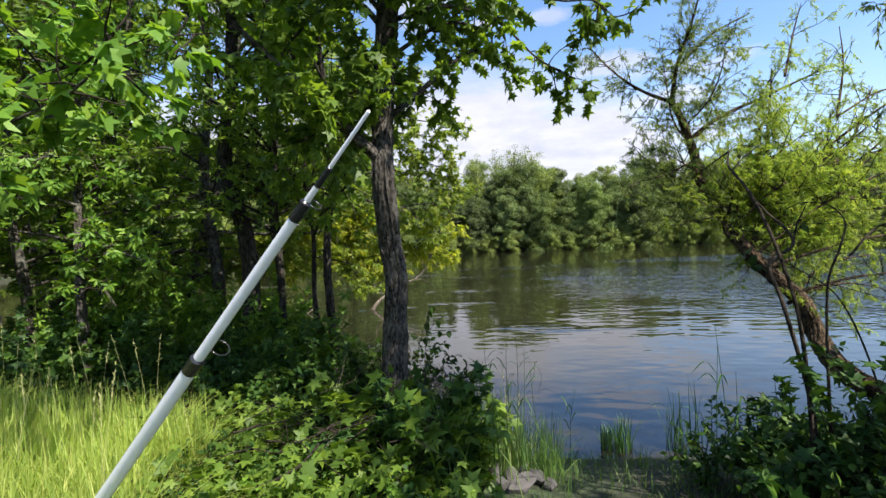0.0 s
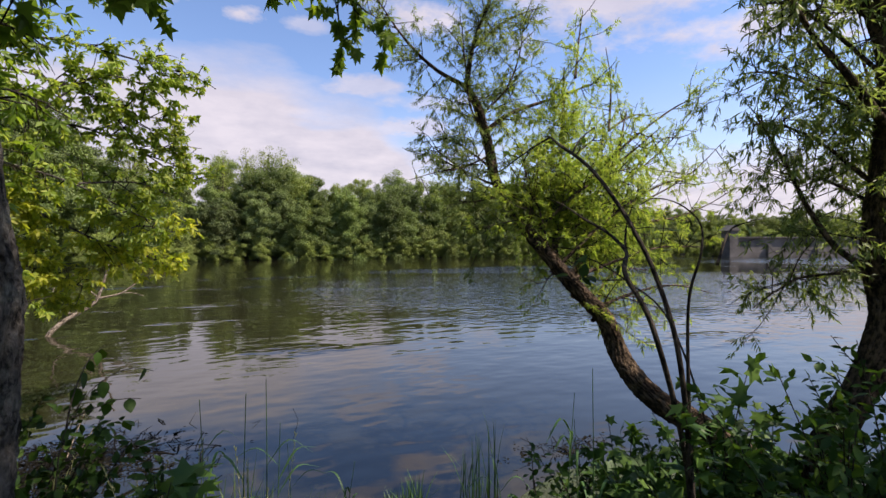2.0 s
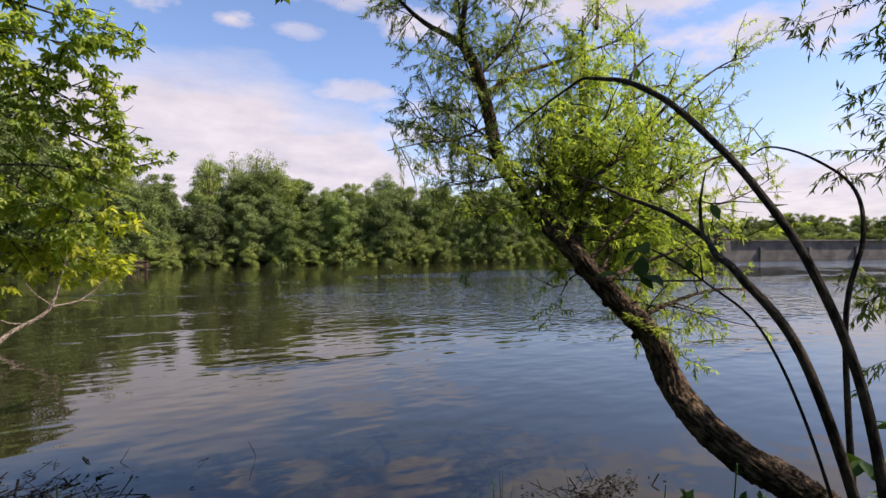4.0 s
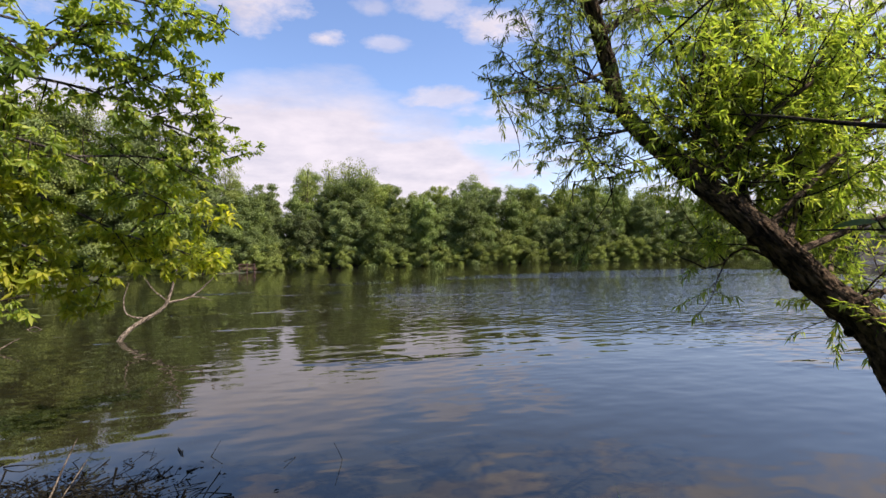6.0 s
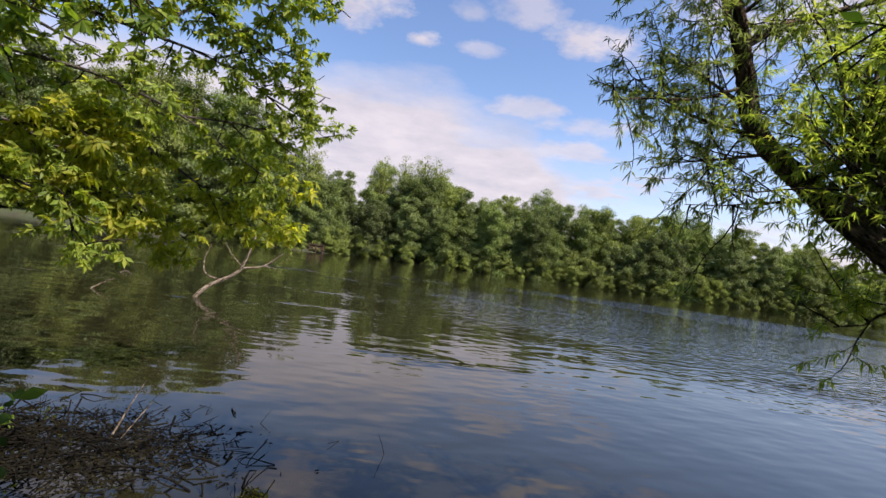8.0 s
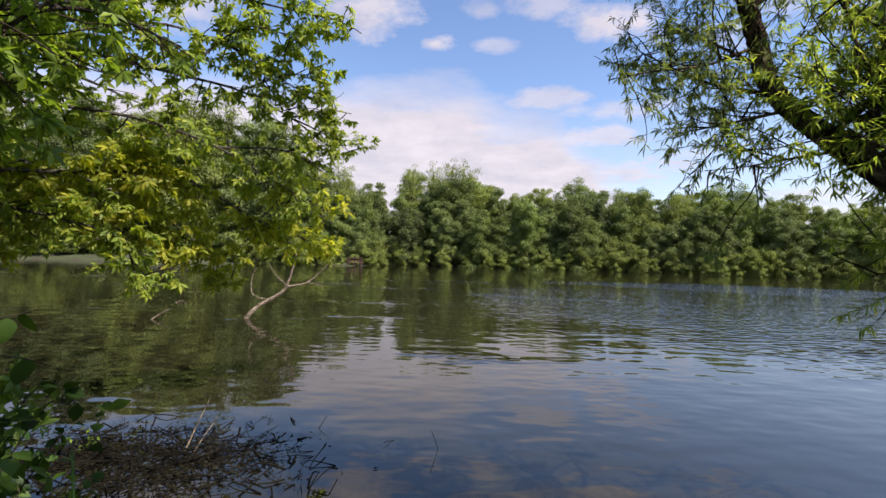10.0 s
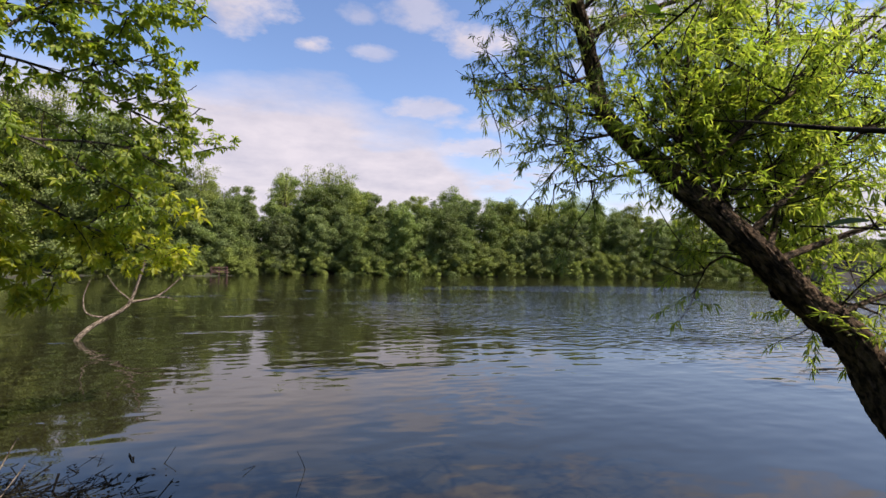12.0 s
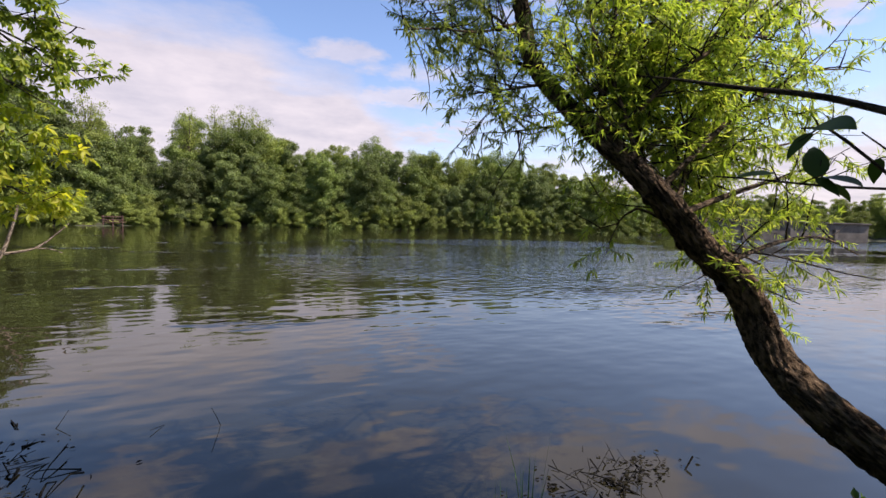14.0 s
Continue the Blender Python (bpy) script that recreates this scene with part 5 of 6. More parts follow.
def seed_stalks(seed, sites, tall):
    """Thin stems carrying pale seed heads above the grass."""
    rng = np.random.default_rng(seed)
    a = Acc()
    for p in sites:
        h, w, lean = rng.uniform(*tall), rng.uniform(0, 6.283), abs(rng.normal(0, 0.14))
        d = np.array([math.cos(w), math.sin(w), 0.0])
        ln = smooth_line([p, p + d * h * lean * 0.3 + (0, 0, h * 0.55), p + d * h * lean + (0, 0, h)], h / 9)
        tube(a, ln, 0.0022, 0.0010, 3)
        n = int(rng.integers(14, 26))
        at = ln[-1] + (ln[-1] - ln[-2]) * (rng.uniform(-1.3, 0.4, n))[:, None]
        way = unit(ln[-1] - ln[-2]) + rng.normal(0, 0.28, (n, 3))
        way /= np.linalg.norm(way, axis=1)[:, None]
        nor = np.cross(way, rng.normal(size=(n, 3)))
        nor /= np.linalg.norm(nor, axis=1)[:, None]
        scatter(a, LANCE, at, way, nor, rng.uniform(0.018, 0.034, n))
    return tagged(new("seed_grass", a.mesh("seed_grass", MAT_SEED)), "tall pale grass stalks with seed heads", "grass", kind="stuff")


MAT_SEED = leaf_material("grass_seed_head", (0.26, 0.27, 0.10), (0.38, 0.38, 0.16), (0.52, 0.50, 0.25), 0.3, (1, 1, 0.7))
seed_stalks(46, meadow_sites(170, 47), (0.7, 1.15))
seed_stalks(48, land_sites(26, (1.0, 2.2, 5.2, 6.3), 49, 0.05), (0.6, 0.95))


def grass_stalk(seed, foot, tip, count):
    """A tall single grass stalk with long arching blades."""
    rng = np.random.default_rng(seed)
    foot, tip = np.array(foot, float), np.array(tip, float)
    t = thing("grass_stalk", tuple(foot), "tall dark grass stalk with arching blades on the bank", "grass", "tall grass stalks")
    ln = smooth_line([np.zeros(3), (tip - foot) * 0.5 + rng.normal(0, 0.015, 3), tip - foot], 0.06)
    st = Acc()
    tube(st, ln, 0.0035, 0.0014, 5)
    part("stem", st, MAT_REED, t)
    for k in range(count):
        u = rng.uniform(0.3, 0.85)
        o = ln[int(u * (len(ln) - 1))]
        w = rng.uniform(0, 6.283)
        d, s = np.array([math.cos(w), math.sin(w), 0.0]), np.array([-math.sin(w), math.cos(w), 0.0])
        n = rng.uniform(0.16, 0.30)
        spine = smooth_line([o, o + d * n * 0.45 + (0, 0, n * 0.45), o + d * n + (0, 0, n * rng.uniform(-0.1, 0.35))], 0.03)
        half = 0.006 * np.sin(np.linspace(0.35, math.pi, len(spine)))[:, None] + 0.0004
        bl = Acc()
        m = len(spine)
        r = np.arange(m - 1)
        bl.add(np.concatenate([spine - s * half, spine + s * half]), np.stack([r, r + 1, r + 1 + m, r + m], 1))
        part("blade", bl, MAT_REED, t)
    return t


for k, (foot, tip) in enumerate([((3.48, 4.75, 0.42), (3.29, 4.50, 1.61)), ((3.44, 4.9, 0.40), (3.41, 4.77, 1.42)), ((3.62, 5.0, 0.4), (3.66, 5.1, 1.15)), ((3.3, 5.1, 0.35), (3.22, 5.2, 1.0)), ((2.3, 5.75, 0.2), (2.22, 5.85, 0.95)), ((2.55, 5.8, 0.15), (2.62, 5.9, 0.75)), ((2.06, 5.12, 0.4), (2.10, 5.05, 1.55)), ((2.0, 4.98, 0.4), (2.03, 4.84, 1.56)), ((2.1, 5.3, 0.35), (2.16, 5.22, 1.30)), ((1.9, 5.35, 0.35), (1.84, 5.2, 1.45))]):
    grass_stalk(900 + k, foot, tip, 3 + k % 2)


def shrub(name, seed, x, y, tall, stems, leaf, mat, size, label, per_m=30, spread=0.5, z=None):
    """A low plant of several stems, leafy along its shoots."""
    rng = np.random.default_rng(seed)
    base = np.array([x, y, (ground_at(x, y) if z is None else z) - 0.03])
    t = thing(name, tuple(base), label, "plant", name)
    lines = []
    for k in range(stems):
        a, out_r = rng.uniform(0, 6.283), spread * tall * rng.uniform(0.2, 1.0)
        h = tall * rng.uniform(0.6, 1.0)
        ln = smooth_line([(rng.normal(0, 0.03), rng.normal(0, 0.03), 0), (math.cos(a) * out_r * 0.35, math.sin(a) * out_r * 0.35, h * 0.55), (math.cos(a) * out_r, math.sin(a) * out_r, h)], 0.06)
        st = Acc()
        tube(st, ln, 0.006, 0.002, 4)
        part("stem", st, MAT_TWIG, t)
        lines.append(ln)
        lines += sprout(ln, rng, 9, (0.1, 0.28), 0.75, 0.05, steps=4, start=0.25)
    foliage = Acc()
    pos, way, nor = leaf_sites(lines, rng, per_m, droop=0.35, outward=0.9)
    scatter(foliage, leaf, pos, way, nor, rng.uniform(*size, len(pos)))
    part("foliage", foliage, mat, t)
    return t


def plant_patch(name, seed, count, box, tall, stems, leaf, mat, size, label, per_m=30, spread=0.5, dmin=0.05, avoid=True, keep=None):
    rng = np.random.default_rng(seed)
    kinds = [shrub(name, seed + 1 + k, 0, 0, rng.uniform(*tall), stems, leaf, mat, size, label, per_m, spread, z=0) for k in range(4)]
    sites = land_sites(count, box, seed, dmin)
    for k, (x, y, z) in enumerate(sites):
        if keep and k >= 4 and not keep(x, y):
            continue
        # the trodden way stays clear
        if avoid and abs(x - np.interp(y, [1.5, 3.0, 4.7], [2.05, 2.05, 2.55])) < 0.45 and y < 5.2:
            continue
        # stones and the bare landing too
        if (1.6 < x < 2.4 and 4.3 < y < 5.5) or (2.4 <= x < 3.35 and y < 6.2):
            if k >= 4:
                continue
            x, y, z = x - 1.2, 5.0, ground_at(x - 1.2, 5.0)
        m = pose(x, y, z - 0.02, 0, 0, rng.uniform(0, 360))
        if k < 4:
            kinds[k].matrix_basis = m
        else:
            copy_thing(kinds[k % 4], m)
    for k in range(len(sites), 4):
        kinds[k].matrix_basis = pose(-3 - k, 5, ground_at(-3 - k, 5))


plant_patch("sweetgum_seedling", 500, 52, (-0.3, 2.1, 3.5, 5.5), (0.25, 0.55), 5, STAR, MAT_STAR, (0.05, 0.11), "low sweetgum seedling with star-shaped leaves", 22, 0.6)
plant_patch("sweetgum_seedling", 790, 16, (-1.7, 0.3, 4.7, 5.8), (0.3, 0.6), 5, STAR, MAT_STAR, (0.06, 0.11), "low sweetgum seedling with star-shaped leaves", 22, 0.6)
plant_patch("bank_shrub", 520, 42, (3.4, 5.6, 4.2, 5.45), (0.45, 0.9), 6, OVAL, MAT_SHRUB_SHADED, (0.04, 0.075), "dark green leafy shrub crowding the bank", 34, 0.6)
# star-leaved, but in the darker green so that they look shaded
plant_patch("understory_shrub", 540, 60, (-6.5, -0.9, 5.7, 8.6), (0.5, 1.2), 6, STAR, MAT_SHRUB_SHADED, (0.07, 0.13), "leafy understory shrub with the trees' shade put into its dark colour", 20, 0.6)
plant_patch("low_herb", 600, 60, (-0.6, 2.0, 3.4, 5.5), (0.2, 0.5), 7, OVAL, MAT_SHRUB_SHADED, (0.03, 0.06), "low green herb among the grass", 34, 0.7)
# the patch of sun on these herbs is their lighter leaf colour
plant_patch("sunlit_herb", 730, 34, (0.1, 1.7, 3.6, 4.7), (0.2, 0.45), 6, OVAL, MAT_STAR_LIT, (0.04, 0.08), "low herb with a patch of sun put into its light green colour", 26, 0.7)
# shade on these shoots is the darker leaf colour
plant_patch("star_leaf_shoot", 580, 12, (3.5, 5.4, 4.3, 5.2), (0.6, 1.05), 4, STAR, MAT_SHRUB_SHADED, (0.07, 0.12), "taller star-leaved shoot among the bank shrubs", 16, 0.4)
plant_patch("shore_shrub", 560, 7, (-2.4, -0.9, 6.6, 8.0), (0.4, 0.8), 6, STAR, MAT_STAR, (0.06, 0.11), "star-leaved shoots hanging over the water's edge", 20, 0.8)
behind = lambda x, y: x + 0.84 * (y - 6.5) < 0.55
plant_patch("edge_shrub", 660, 46, (-0.9, 1.2, 5.5, 7.2), (0.5, 1.0), 6, OVAL, MAT_SHRUB_SHADED, (0.05, 0.10), "leafy shrub at the water's edge, shade put into its dark leaf colour", 24, 0.55, keep=behind)
plant_patch("woodland_shrub", 710, 24, (-1.9, 0.6, 5.8, 7.1), (0.8, 1.4), 6, KITE, MAT_SHRUB_SHADED, (0.07, 0.12), "tall dark leafy shrub before the wood", 24, 0.45, keep=behind)
# back light between the trunks is put into this thicket's leaf colour
plant_patch("wood_thicket", 770, 28, (-4.2, 0.1, 6.9, 7.8), (1.0, 1.9), 6, KITE, MAT_STAR_LIT, (0.07, 0.13), "leafy light green thicket between the slim trunks", 17, 0.4)
plant_patch("wood_thicket", 775, 14, (-1.9, 0.15, 6.5, 7.2), (1.0, 1.5), 6, KITE, MAT_STAR, (0.07, 0.12), "leafy light green thicket between the slim trunks", 22, 0.45)
plant_patch("edge_seedling", 680, 18, (-0.8, 1.2, 5.5, 7.0), (0.5, 0.9), 5, STAR, MAT_STAR, (0.06, 0.11), "star-leaved seedling at the water's edge", 20, 0.6, keep=behind)
# deep shade on these shrubs and the bush below is painted as dark leaf colour
for k, (x, y, tall) in enumerate([(0.8, 6.05, 0.9), (0.7, 5.9, 1.1), (0.9, 5.7, 1.2), (1.25, 5.6, 0.95), (1.42, 5.62, 0.8), (1.0, 5.75, 1.15), (1.58, 5.5, 0.7), (1.1, 5.5, 1.1), (1.3, 5.75, 0.8), (0.85, 5.6, 1.3), (1.45, 5.72, 0.65)]):
    shrub("edge_shrub", 670 + k, x, y, tall, 6, oval_leaf(0.62), MAT_DARK_SHADE_LEAF, (0.04, 0.085), "leafy shrub at the water's edge, shade put into its dark leaf colour", 30, 0.5)
plant_patch("edge_bush", 720, 14, (0.7, 1.38, 5.3, 5.8), (0.55, 0.95), 8, OVAL, MAT_DARK_SHADE_LEAF, (0.035, 0.07), "dense bush at the foot of the sweetgum, shade put into its dark leaf colour", 40, 0.5)
plant_patch("bank_shrub", 690, 12, (4.5, 5.8, 3.7, 5.0), (0.35, 0.7), 6, OVAL, MAT_SHRUB_SHADED, (0.04, 0.08), "dark green leafy shrub crowding the bank", 34, 0.6)
for k, (x, y, tall) in enumerate([(4.1, 4.1, 1.0), (4.45, 4.25, 1.15), (4.75, 4.2, 1.25), (5.2, 4.1, 1.2), (4.6, 4.0, 1.0), (5.0, 4.35, 1.1), (3.8, 4.0, 0.75)]):
    shrub("bank_bush", 960 + k, x, y, tall, 8, oval_leaf(0.45), MAT_SHRUB_SHADED, (0.045, 0.085), "waist-high dark bush at the foot of the willows", 32, 0.5)
for k, (x, y, tall) in enumerate([(1.28, 4.75, 0.95), (1.05, 4.85, 0.85), (1.5, 4.6, 0.8), (0.8, 4.9, 0.9), (1.62, 4.9, 0.95), (1.2, 4.4, 0.65), (0.75, 4.5, 0.6), (1.75, 5.05, 0.75)]):
    shrub("star_leaf_sapling", 980 + k, x, y, tall, 5, STAR, MAT_STAR if k % 2 else MAT_SHRUB_SHADED, (0.08, 0.15), "knee-high sweetgum sapling with large star-shaped leaves", 20, 0.5)
# single taller plants: by the sweetgum trunk, and between the willows
# those between the willows get their shade from the darker leaf colour
for k, (x, y, tall, n, big) in enumerate([(1.55, 4.95, 0.85, 4, (0.11, 0.19)), (1.78, 5.45, 0.7, 4, (0.09, 0.15)), (1.35, 4.5, 0.55, 4, (0.10, 0.16)), (4.0, 4.55, 1.15, 4, (0.08, 0.125)), (4.25, 4.65, 1.05, 4, (0.08, 0.125)), (3.85, 4.85, 0.8, 4, (0.07, 0.11))]):
    shrub("star_leaf_sapling", 620 + k, x, y, tall, n, STAR, MAT_STAR if x < 3 else MAT_SHRUB_SHADED, big, "knee-high sweetgum sapling with large star-shaped leaves", 15, 0.45)
# sunlit look comes from the lighter leaf colour
for k, (x, y, tall) in enumerate([(4.35, 4.25, 0.65), (4.6, 4.35, 0.6)]):
    shrub("pale_leaf_shrub", 640 + k, x, y, tall, 6, oval_leaf(0.42), MAT_STAR_LIT, (0.05, 0.09), "shrub at the foot of the willow, sunlight put into its pale green", 30, 0.6)


# seedlings in the sun, which is painted in as a lighter green
for k, (x, y, tall) in enumerate([(3.05, 3.55, 0.45), (3.3, 3.75, 0.5), (2.95, 3.9, 0.35), (3.55, 3.6, 0.55), (3.45, 4.0, 0.5)]):
    shrub("landing_seedling", 950 + k, x, y, tall, 3, STAR, MAT_STAR_LIT, (0.08, 0.14), "sweetgum seedling beside the bare landing, sunlight put into its light green", 14, 0.5)


def hanging_branch():
    """A thin arching branch with single dark leaves hanging from it."""
    rng = np.random.default_rng(88)
    o = np.array((1.33, 5.14, ground_at(1.33, 5.14) - 0.05))
    t = thing("hanging_leaf_branch", tuple(o), "thin arching branch with dark hanging leaves beside the sweetgum", "branch")
    lines = []
    for name, pts, r in (("stem", [o, (1.36, 5.17, 1.18), (1.38, 5.27, 1.41), (1.44, 5.42, 1.51), (1.53, 5.54, 1.53), (1.60, 5.61, 1.49)], 0.005),
                         ("twig", [(1.37, 5.22, 1.33), (1.34, 5.42, 1.46), (1.32, 5.68, 1.55), (1.33, 5.89, 1.58)], 0.004),
                         ("twig", [(1.38, 5.27, 1.41), (1.48, 5.47, 1.41), (1.55, 5.59, 1.37)], 0.003)):
        ln = smooth_line(np.array(pts, float) - o, 0.05)
        a = Acc()
        tube(a, ln, r, 0.0015, 6)
        part(name, a, MAT_TWIG, t, smooth=True)
        lines.append(ln)
    for k, u in ((0, 0.72), (0, 0.86), (0, 0.99), (1, 0.55), (1, 0.72), (1, 0.86), (1, 0.99), (2, 0.6), (2, 0.98), (0, 0.6), (1, 0.4)):
        p = lines[k][int(u * (len(lines[k]) - 1))]
        leaf = Acc()
        way = np.array([[rng.normal(0, 0.3), rng.normal(0, 0.3), -1.0]])
        scatter(leaf, broad_leaf(0.75), np.array([p]), way, unit(rng.normal(size=(1, 3)) * np.array([1, 1, 0.2])), np.array([rng.uniform(0.055, 0.085)]))
        part("leaf", leaf, MAT_DARK_SHADE_LEAF, t)


hanging_branch()
for k, (x, y, top) in enumerate([(1.65, 5.26, 1.52), (1.55, 5.20, 1.25), (1.72, 5.22, 1.2)]):
    shrub("upright_herb", 995 + k, x, y, top - ground_at(x, y), 2, oval_leaf(0.4), MAT_DARK_SHADE_LEAF, (0.04, 0.07), "slender upright herb with drooping dark leaves at the water's edge", 30, 0.06)


# ---- stones on the bank ----
def stone(seed, x, y, size):
    rng = np.random.default_rng(seed)
    bm = bmesh.new()
    bmesh.ops.create_icosphere(bm, subdivisions=3, radius=1.0)
    cuts = [(unit(rng.normal(size=3)), rng.uniform(0.42, 0.75)) for _ in range(12)]
    for v in bm.verts:
        p = np.array(v.co)
        for nrm, dd in cuts:
            over_cut = p @ nrm - dd
            if over_cut > 0:
                p = p - nrm * over_cut * 0.92
        p = p * (1 + 0.05 * noise.noise(Vector(p * 2.3)) + 0.03 * noise.noise(Vector(p * 6)))
        v.co = Vector(p * np.array(size))
    me = bpy.data.meshes.new("stone")
    bm.to_mesh(me)
    bm.free()
    me.materials.append(MAT_ROCK)
    ob = new("stone", me)
    ob.matrix_basis = pose(x, y, ground_at(x, y) + size[2] * 0.35, rng.uniform(-12, 12), rng.uniform(-12, 12), rng.uniform(0, 360))
    return tagged(ob, "rough grey-brown stone lying on the bank", "stone", "stones on the bank")


for k, (x, y, w) in enumerate([(1.88, 5.30, 0.13), (2.04, 5.20, 0.12), (2.20, 5.24, 0.13), (1.82, 5.06, 0.14), (2.09, 4.98, 0.15), (1.94, 4.97, 0.10), (2.3, 5.08, 0.09), (1.70, 5.2, 0.10), (2.12, 5.4, 0.10)]):
    stone(700 + k, x, y, (w * 1.1, w * 0.8, w * 0.7))


# ---- reeds, stalks, drift sticks ----
def reed_clump(seed, x, y, count, tall, r):
    rng = np.random.default_rng(seed)
    a, d = rng.uniform(0, 6.283, count), r * np.sqrt(rng.random(count))
    z = np.minimum(height(x + d * np.cos(a), y + d * np.sin(a)), -0.02) - 0.03
    ob = blades("reed_clump", "dark green clump of reeds standing in the shallows", "reeds", MAT_REED, np.stack([x + d * np.cos(a), y + d * np.sin(a), z], 1), tall, (0.006, 0.014), seed, 0.22)
    return ob


reed_clump(801, 3.07, 6.38, 190, (0.25, 0.55), 0.15)
reed_clump(802, 3.72, 6.42, 50, (0.3, 0.9), 0.22)
reed_clump(803, 2.0, 6.2, 40, (0.2, 0.5), 0.4)
reed_clump(804, 1.3, 6.5, 40, (0.2, 0.6), 0.35)


def stick(name, seed, pts, r0, r1, label, mat, group=""):
    rng = np.random.default_rng(seed)
    a = Acc()
    tube(a, smooth_line(np.array(pts) - np.array(pts[0]), 0.05), r0, r1, 6, 0.05, 0, rng)
    ob = new(name, a.mesh(name, mat, True))
    ob.location = pts[0]
    return tagged(ob, label, "stick", group)


stick("dead_stick", 821, [(0.27, 8.42, -0.2), (0.34, 8.63, 0.15), (0.41, 8.77, 0.42)], 0.010, 0.004, "pale dry stick poking out of the water", MAT_SNAG)
stick("dead_stick", 822, [(0.30, 8.45, -0.2), (0.40, 8.6, 0.05), (0.50, 8.72, 0.25)], 0.008, 0.004, "pale dry stick poking out of the water", MAT_SNAG)
stick("dead_stick", 823, [(-4.59, 15.60, -0.1), (-4.39, 15.70, 0.08), (-4.14, 15.80, 0.24)], 0.02, 0.01, "bare branch end above the water", MAT_SNAG)
stick("dead_stick", 824, [(-5.98, 19.07, -0.05), (-5.76, 19.12, 0.06), (-5.48, 18.97, -0.02)], 0.02, 0.01, "bare branch end above the water", MAT_SNAG)


def brush_heap(seed, cx, cy, rx, ry, count, label, lift=0.12):
    """Tangled dead twigs lying in the shallows."""
    rng = np.random.default_rng(seed)
    a = Acc()
    for _ in range(count):
        x, y = cx + rng.normal(0, rx * 0.5), cy + rng.normal(0, ry * 0.5)
        w = rng.uniform(0, 6.283)
        ln = rng.uniform(0.15, 0.55)
        d = np.array([math.cos(w), math.sin(w), rng.normal(0, 0.25)])
        p = np.array([x, y, max(ground_at(x, y), -0.05) + abs(rng.normal(0, lift))])
        tube(a, smooth_line([p - d * ln / 2, p + rng.normal(0, 0.03, 3), p + d * ln / 2 + rng.normal(0, 0.05, 3)], 0.08), rng.uniform(0.003, 0.010), 0.002, 4)
    ob = new("brush_heap", a.mesh("brush_heap", MAT_WET_SHADED if cy > 6.5 else MAT_TWIG, True))
    return tagged(ob, label, "brush", kind="stuff")


brush_heap(831, 0.0, 8.4, 1.35, 0.7, 1300, "heap of dark dead brush and roots in the shallows", 0.03)
def dark_fill_mat(seed, cx, cy, rx, ry, count, label):
    """Dark leaf shapes afloat in patches among the brush, added to darken the water."""
    rng = np.random.default_rng(seed)
    x, y = cx + rng.normal(0, rx * 0.5, count), cy + rng.normal(0, ry * 0.5, count)
    keep = wobble(x * 2.6, y * 2.6) + rng.normal(0, 0.08, count) > -0.06
    x, y = x[keep], y[keep]
    n = len(x)
    w = rng.uniform(0, 6.283, n)
    a = Acc()
    scatter(a, OVAL, np.stack([x, y, 0.006 + np.abs(rng.normal(0, 0.012, n))], 1), np.stack([np.cos(w), np.sin(w), 0 * w], 1), unit(np.array([0, 0, 1.0]) + rng.normal(0, 0.22, (n, 3))), rng.uniform(0.02, 0.05, n))
    return tagged(new("leaf_litter", a.mesh("leaf_litter", MAT_DARK_FILL)), label, "leaf litter", kind="stuff")


# near-black leaves that stand in for dark water around the brush
MAT_DARK_FILL = leaf_material("dark_fill_leaf", (0.006, 0.006, 0.004), (0.011, 0.010, 0.006), (0.022, 0.020, 0.010), 0.05, (1, 1, 0.8), 0.9)
MAT_DARK_FILL.node_tree.nodes["Principled BSDF"].inputs["Specular IOR Level"].default_value = 0.08
dark_fill_mat(836, -0.1, 8.35, 1.15, 0.65, 5000, "dark leaf shapes added to darken the water among the brush")
dark_fill_mat(837, 4.95, 7.0, 0.55, 0.22, 420, "dark leaf shapes added to darken the water by the bank")
brush_heap(832, 4.9, 7.0, 0.5, 0.2, 70, "dark drift twigs in the shallow water", 0.0)
brush_heap(833, 0.75, 4.75, 0.7, 0.5, 300, "dry fallen twigs under the trees", 0.28)
brush_heap(834, -0.7, 5.3, 1.0, 0.7, 200, "dry fallen twigs under the trees", 0.15)
for k, (x, y) in enumerate([(-0.5, 8.5)]):
    shrub("water_sprig", 840 + k, x, y, 0.28, 3, OVAL, MAT_STAR, (0.035, 0.06), "small leafy sprig rising from the drowned brush", 22, 0.8, z=0.0)


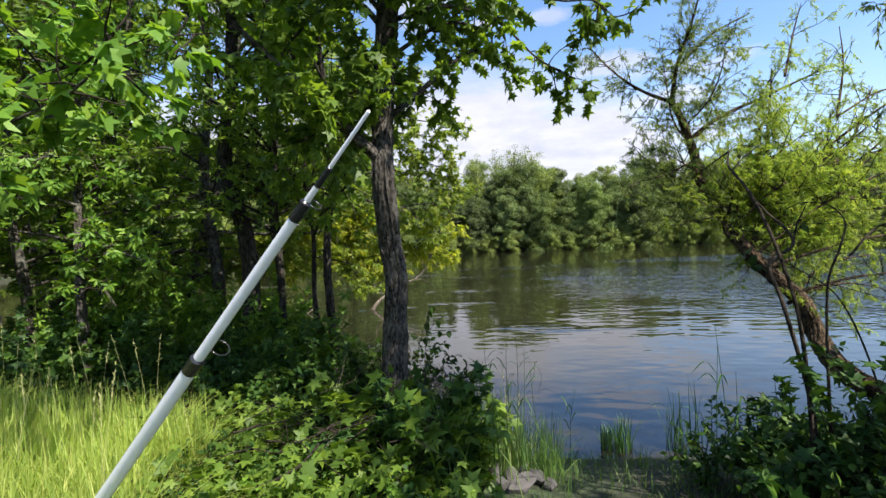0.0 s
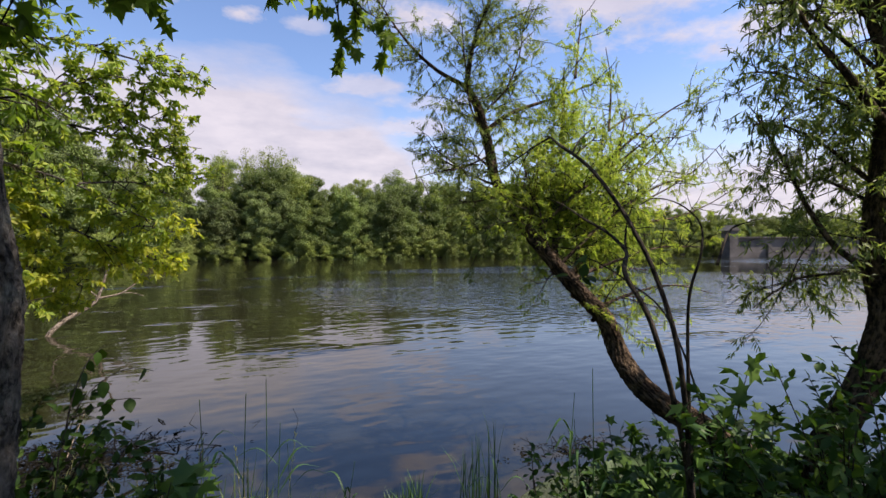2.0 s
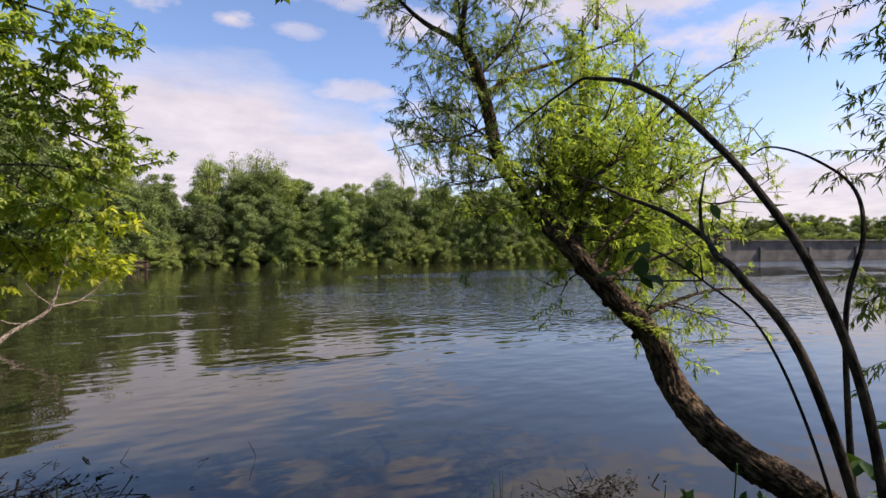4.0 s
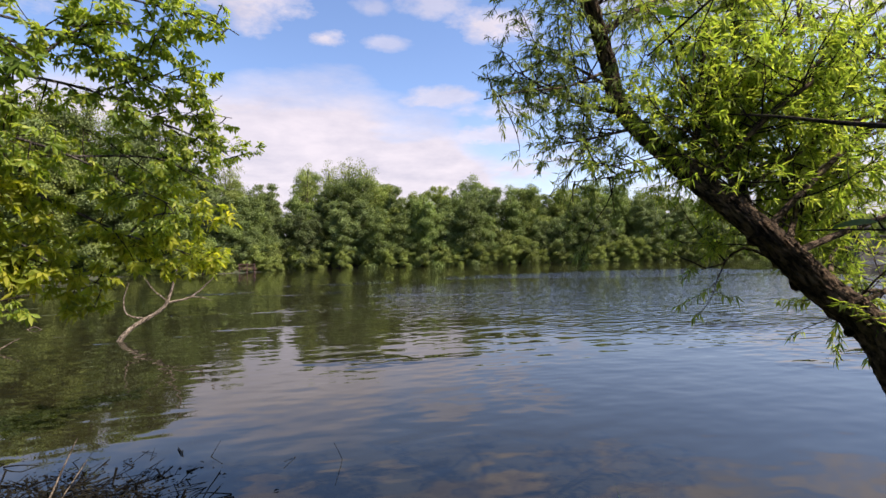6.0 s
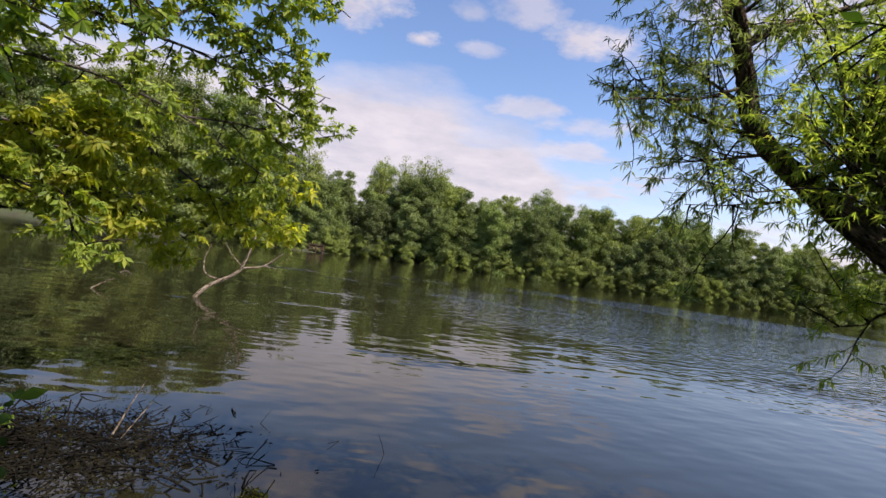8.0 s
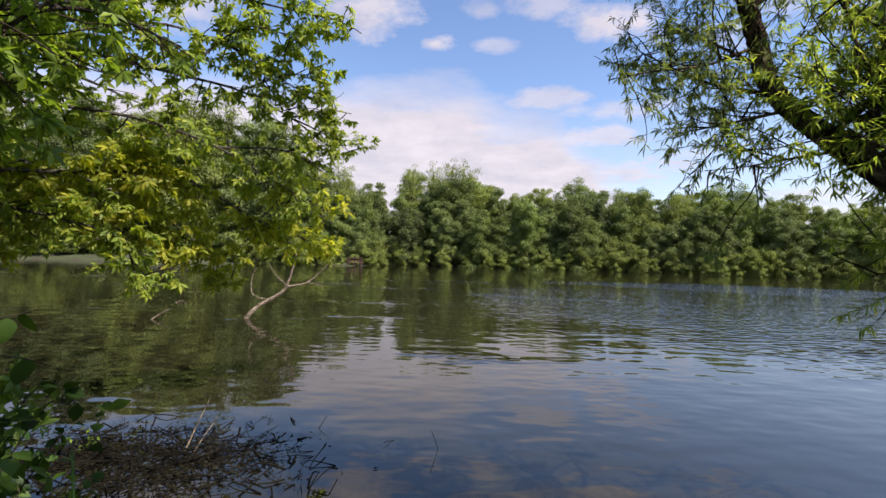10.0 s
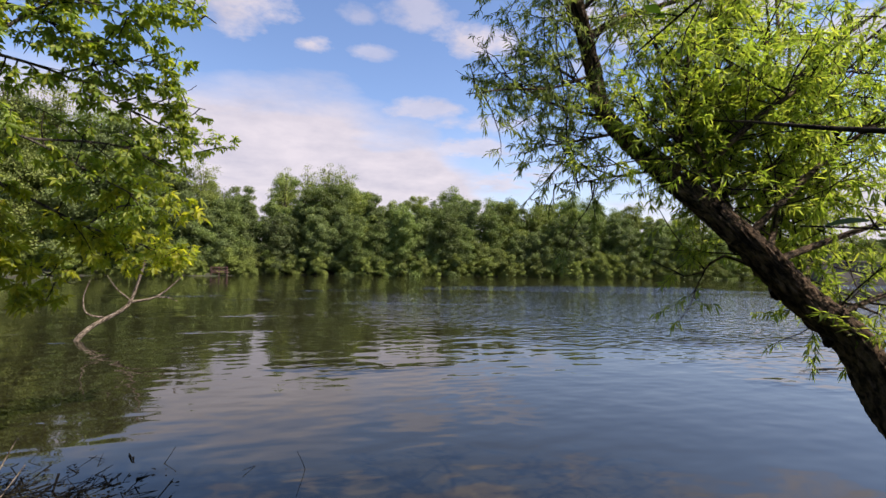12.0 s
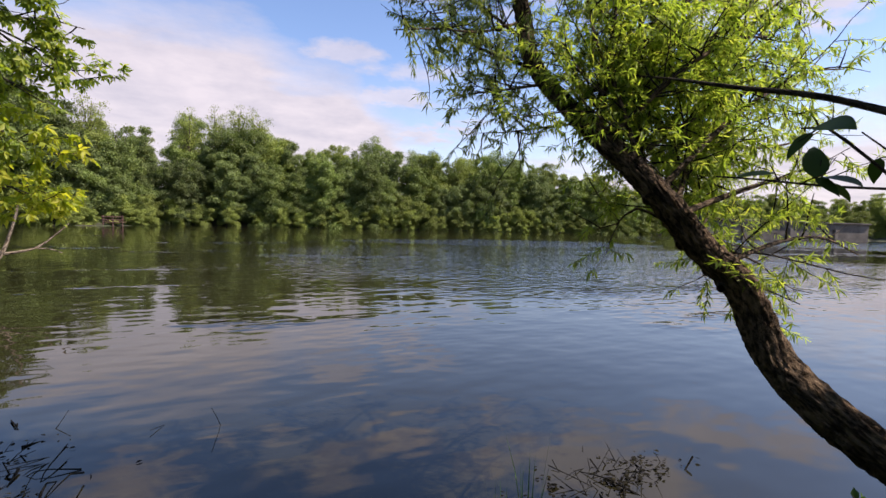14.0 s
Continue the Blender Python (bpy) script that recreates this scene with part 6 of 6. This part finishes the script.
# ---- fishing rod leaning beside the way ----
def fishing_rod(foot, mid, tip):
    foot, mid, tip = (np.array(p, float) for p in (foot, mid, tip))
    t = thing("fishing_rod", tuple(foot), "white telescopic fishing rod with black bands", "fishing rod")
    way = unit(tip - foot)
    total = np.linalg.norm(tip - foot)
    sections = [(0.0, 0.12, 0.027, MAT_BLACK, "grip"), (0.12, 0.655, 0.027, MAT_ROD, "section"), (0.655, 0.905, 0.018, MAT_ROD, "section"), (0.905, 0.95, 0.0095, MAT_ROD, "section"), (0.95, 1.03, 0.006, MAT_ROD, "section")]
    pieces = []
    for u0, u1, r, mat, name in sections:
        a = Acc()
        tube(a, np.array([way * total * (u0 + (u1 - u0) * k / 8) for k in range(9)]), r, r * 0.86, 20)
        pieces.append(part(name, a, mat, t, smooth=True))
    for u, r in ((0.655, 0.0250), (0.905, 0.0165), (0.95, 0.0088)):
        a = Acc()
        tube(a, np.array([way * total * (u - 0.012 + 0.024 * k / 4) for k in range(5)]), r, r, 20)
        part("band", a, MAT_BLACK, pieces[1 if u < 0.7 else 2 if u < 0.93 else 3], "black lacquered band", smooth=True)
    # line guide: two legs and a ring under the band
    across = unit(np.cross(way, (0, 0, 1)))
    for u, size in ((0.68, 0.032), (0.915, 0.020)):
        c = way * total * u - across * (size * 1.9)
        ring = [c + size * (math.cos(w) * across + math.sin(w) * np.cross(across, way)) for w in np.linspace(0, 2 * math.pi, 25)]
        g = Acc()
        tube(g, np.array(ring), 0.0022, 0.0022, 6)
        for q in (-0.03, 0.03):
            tube(g, np.array([way * (total * u + q), c + across * size]), 0.0018, 0.0018, 5)
        part("line_guide", g, MAT_BLACK, pieces[2 if u < 0.7 else 3], "black line guide ring", smooth=True)
    # reel near the grip
    a = Acc()
    c = way * total * 0.13 - across * 0.07 + np.array([0, 0, -0.02])
    tube(a, np.array([c - way * 0.03, c, c + way * 0.03]), 0.028, 0.024, 20)
    tube(a, np.array([way * total * 0.13, c]), 0.006, 0.006, 8)
    part("reel", a, MAT_BLACK, t, "black spinning reel", smooth=True)
    return t


ROD_A, ROD_B = np.array((0.351, 3.102, 1.117)), np.array((1.694, 2.649, 2.470))
rod_way = unit(ROD_B - ROD_A)
rod_foot = ROD_A - rod_way * ((ROD_A[2] - 0.60) / rod_way[2])
fishing_rod(rod_foot, ROD_A, ROD_B)


# ---- far shore: old concrete wall and a small landing ----
def far_wall():
    t = thing("dam_wall", (75, 58, 0), "weathered grey concrete dam wall with a small gabled gatehouse", "wall")
    rows = [("wall", (34, 1.2, 4.0), (17, 0.6, 1.1), 0.05), ("coping", (34.4, 1.6, 0.28), (17, 0.5, 3.24), 0.05), ("gatehouse", (1.6, 2.0, 5.0), (0.6, 0.4, 1.9), 0.04)]
    rows += [("buttress", (0.7, 0.6, 3.0), (7.5 + 9.5 * k, -0.1, 0.6), 0.05) for k in range(3)]
    for name, size, at, round_off in rows:
        bm = bmesh.new()
        bmesh.ops.create_cube(bm, size=1.0)
        bmesh.ops.scale(bm, vec=size, verts=bm.verts)
        bmesh.ops.bevel(bm, geom=bm.edges, offset=round_off, segments=2, affect="EDGES")
        bmesh.ops.translate(bm, vec=at, verts=bm.verts)
        me = bpy.data.meshes.new(name)
        bm.to_mesh(me)
        bm.free()
        me.materials.append(MAT_CONCRETE)
        ob = part(name, me, MAT_CONCRETE, t)
        if name == "gatehouse":
            house = ob
    me = bpy.data.meshes.new("roof")
    me.from_pydata([(-0.4, -0.8, 4.4), (1.6, -0.8, 4.4), (1.6, 1.6, 4.4), (-0.4, 1.6, 4.4), (0.6, -0.8, 5.3), (0.6, 1.6, 5.3)], [], [(0, 1, 4), (2, 3, 5), (0, 4, 5, 3), (1, 2, 5, 4), (0, 3, 2, 1)])
    me.materials.append(MAT_CONCRETE)
    part("roof", me, MAT_CONCRETE, house)
    t.rotation_euler = (0, 0, radians(-13.6))


far_wall()


def landing():
    t = thing("landing_stage", (-8.9, 63.6, 0), "small weathered reddish wooden landing at the water's edge", "landing")

    def box(name, size, at):
        bm = bmesh.new()
        bmesh.ops.create_cube(bm, size=1.0)
        bmesh.ops.scale(bm, vec=size, verts=bm.verts)
        bmesh.ops.bevel(bm, geom=bm.edges, offset=0.01, segments=1, affect="EDGES")
        bmesh.ops.translate(bm, vec=at, verts=bm.verts)
        me = bpy.data.meshes.new(name)
        bm.to_mesh(me)
        bm.free()
        me.materials.append(MAT_RUST)
        part(name, me, MAT_RUST, t)

    for k in range(8):
        box("plank", (0.2, 1.4, 0.05), (-0.8 + 0.23 * k, 0, 0.38))
    for x in (-0.85, 0.0, 0.85):
        box("post", (0.1, 0.1, 1.9), (x, -0.62, 0.1))
    for z in (0.62, 0.95):
        box("rail", (1.9, 0.05, 0.1), (0, -0.7, z))


landing()
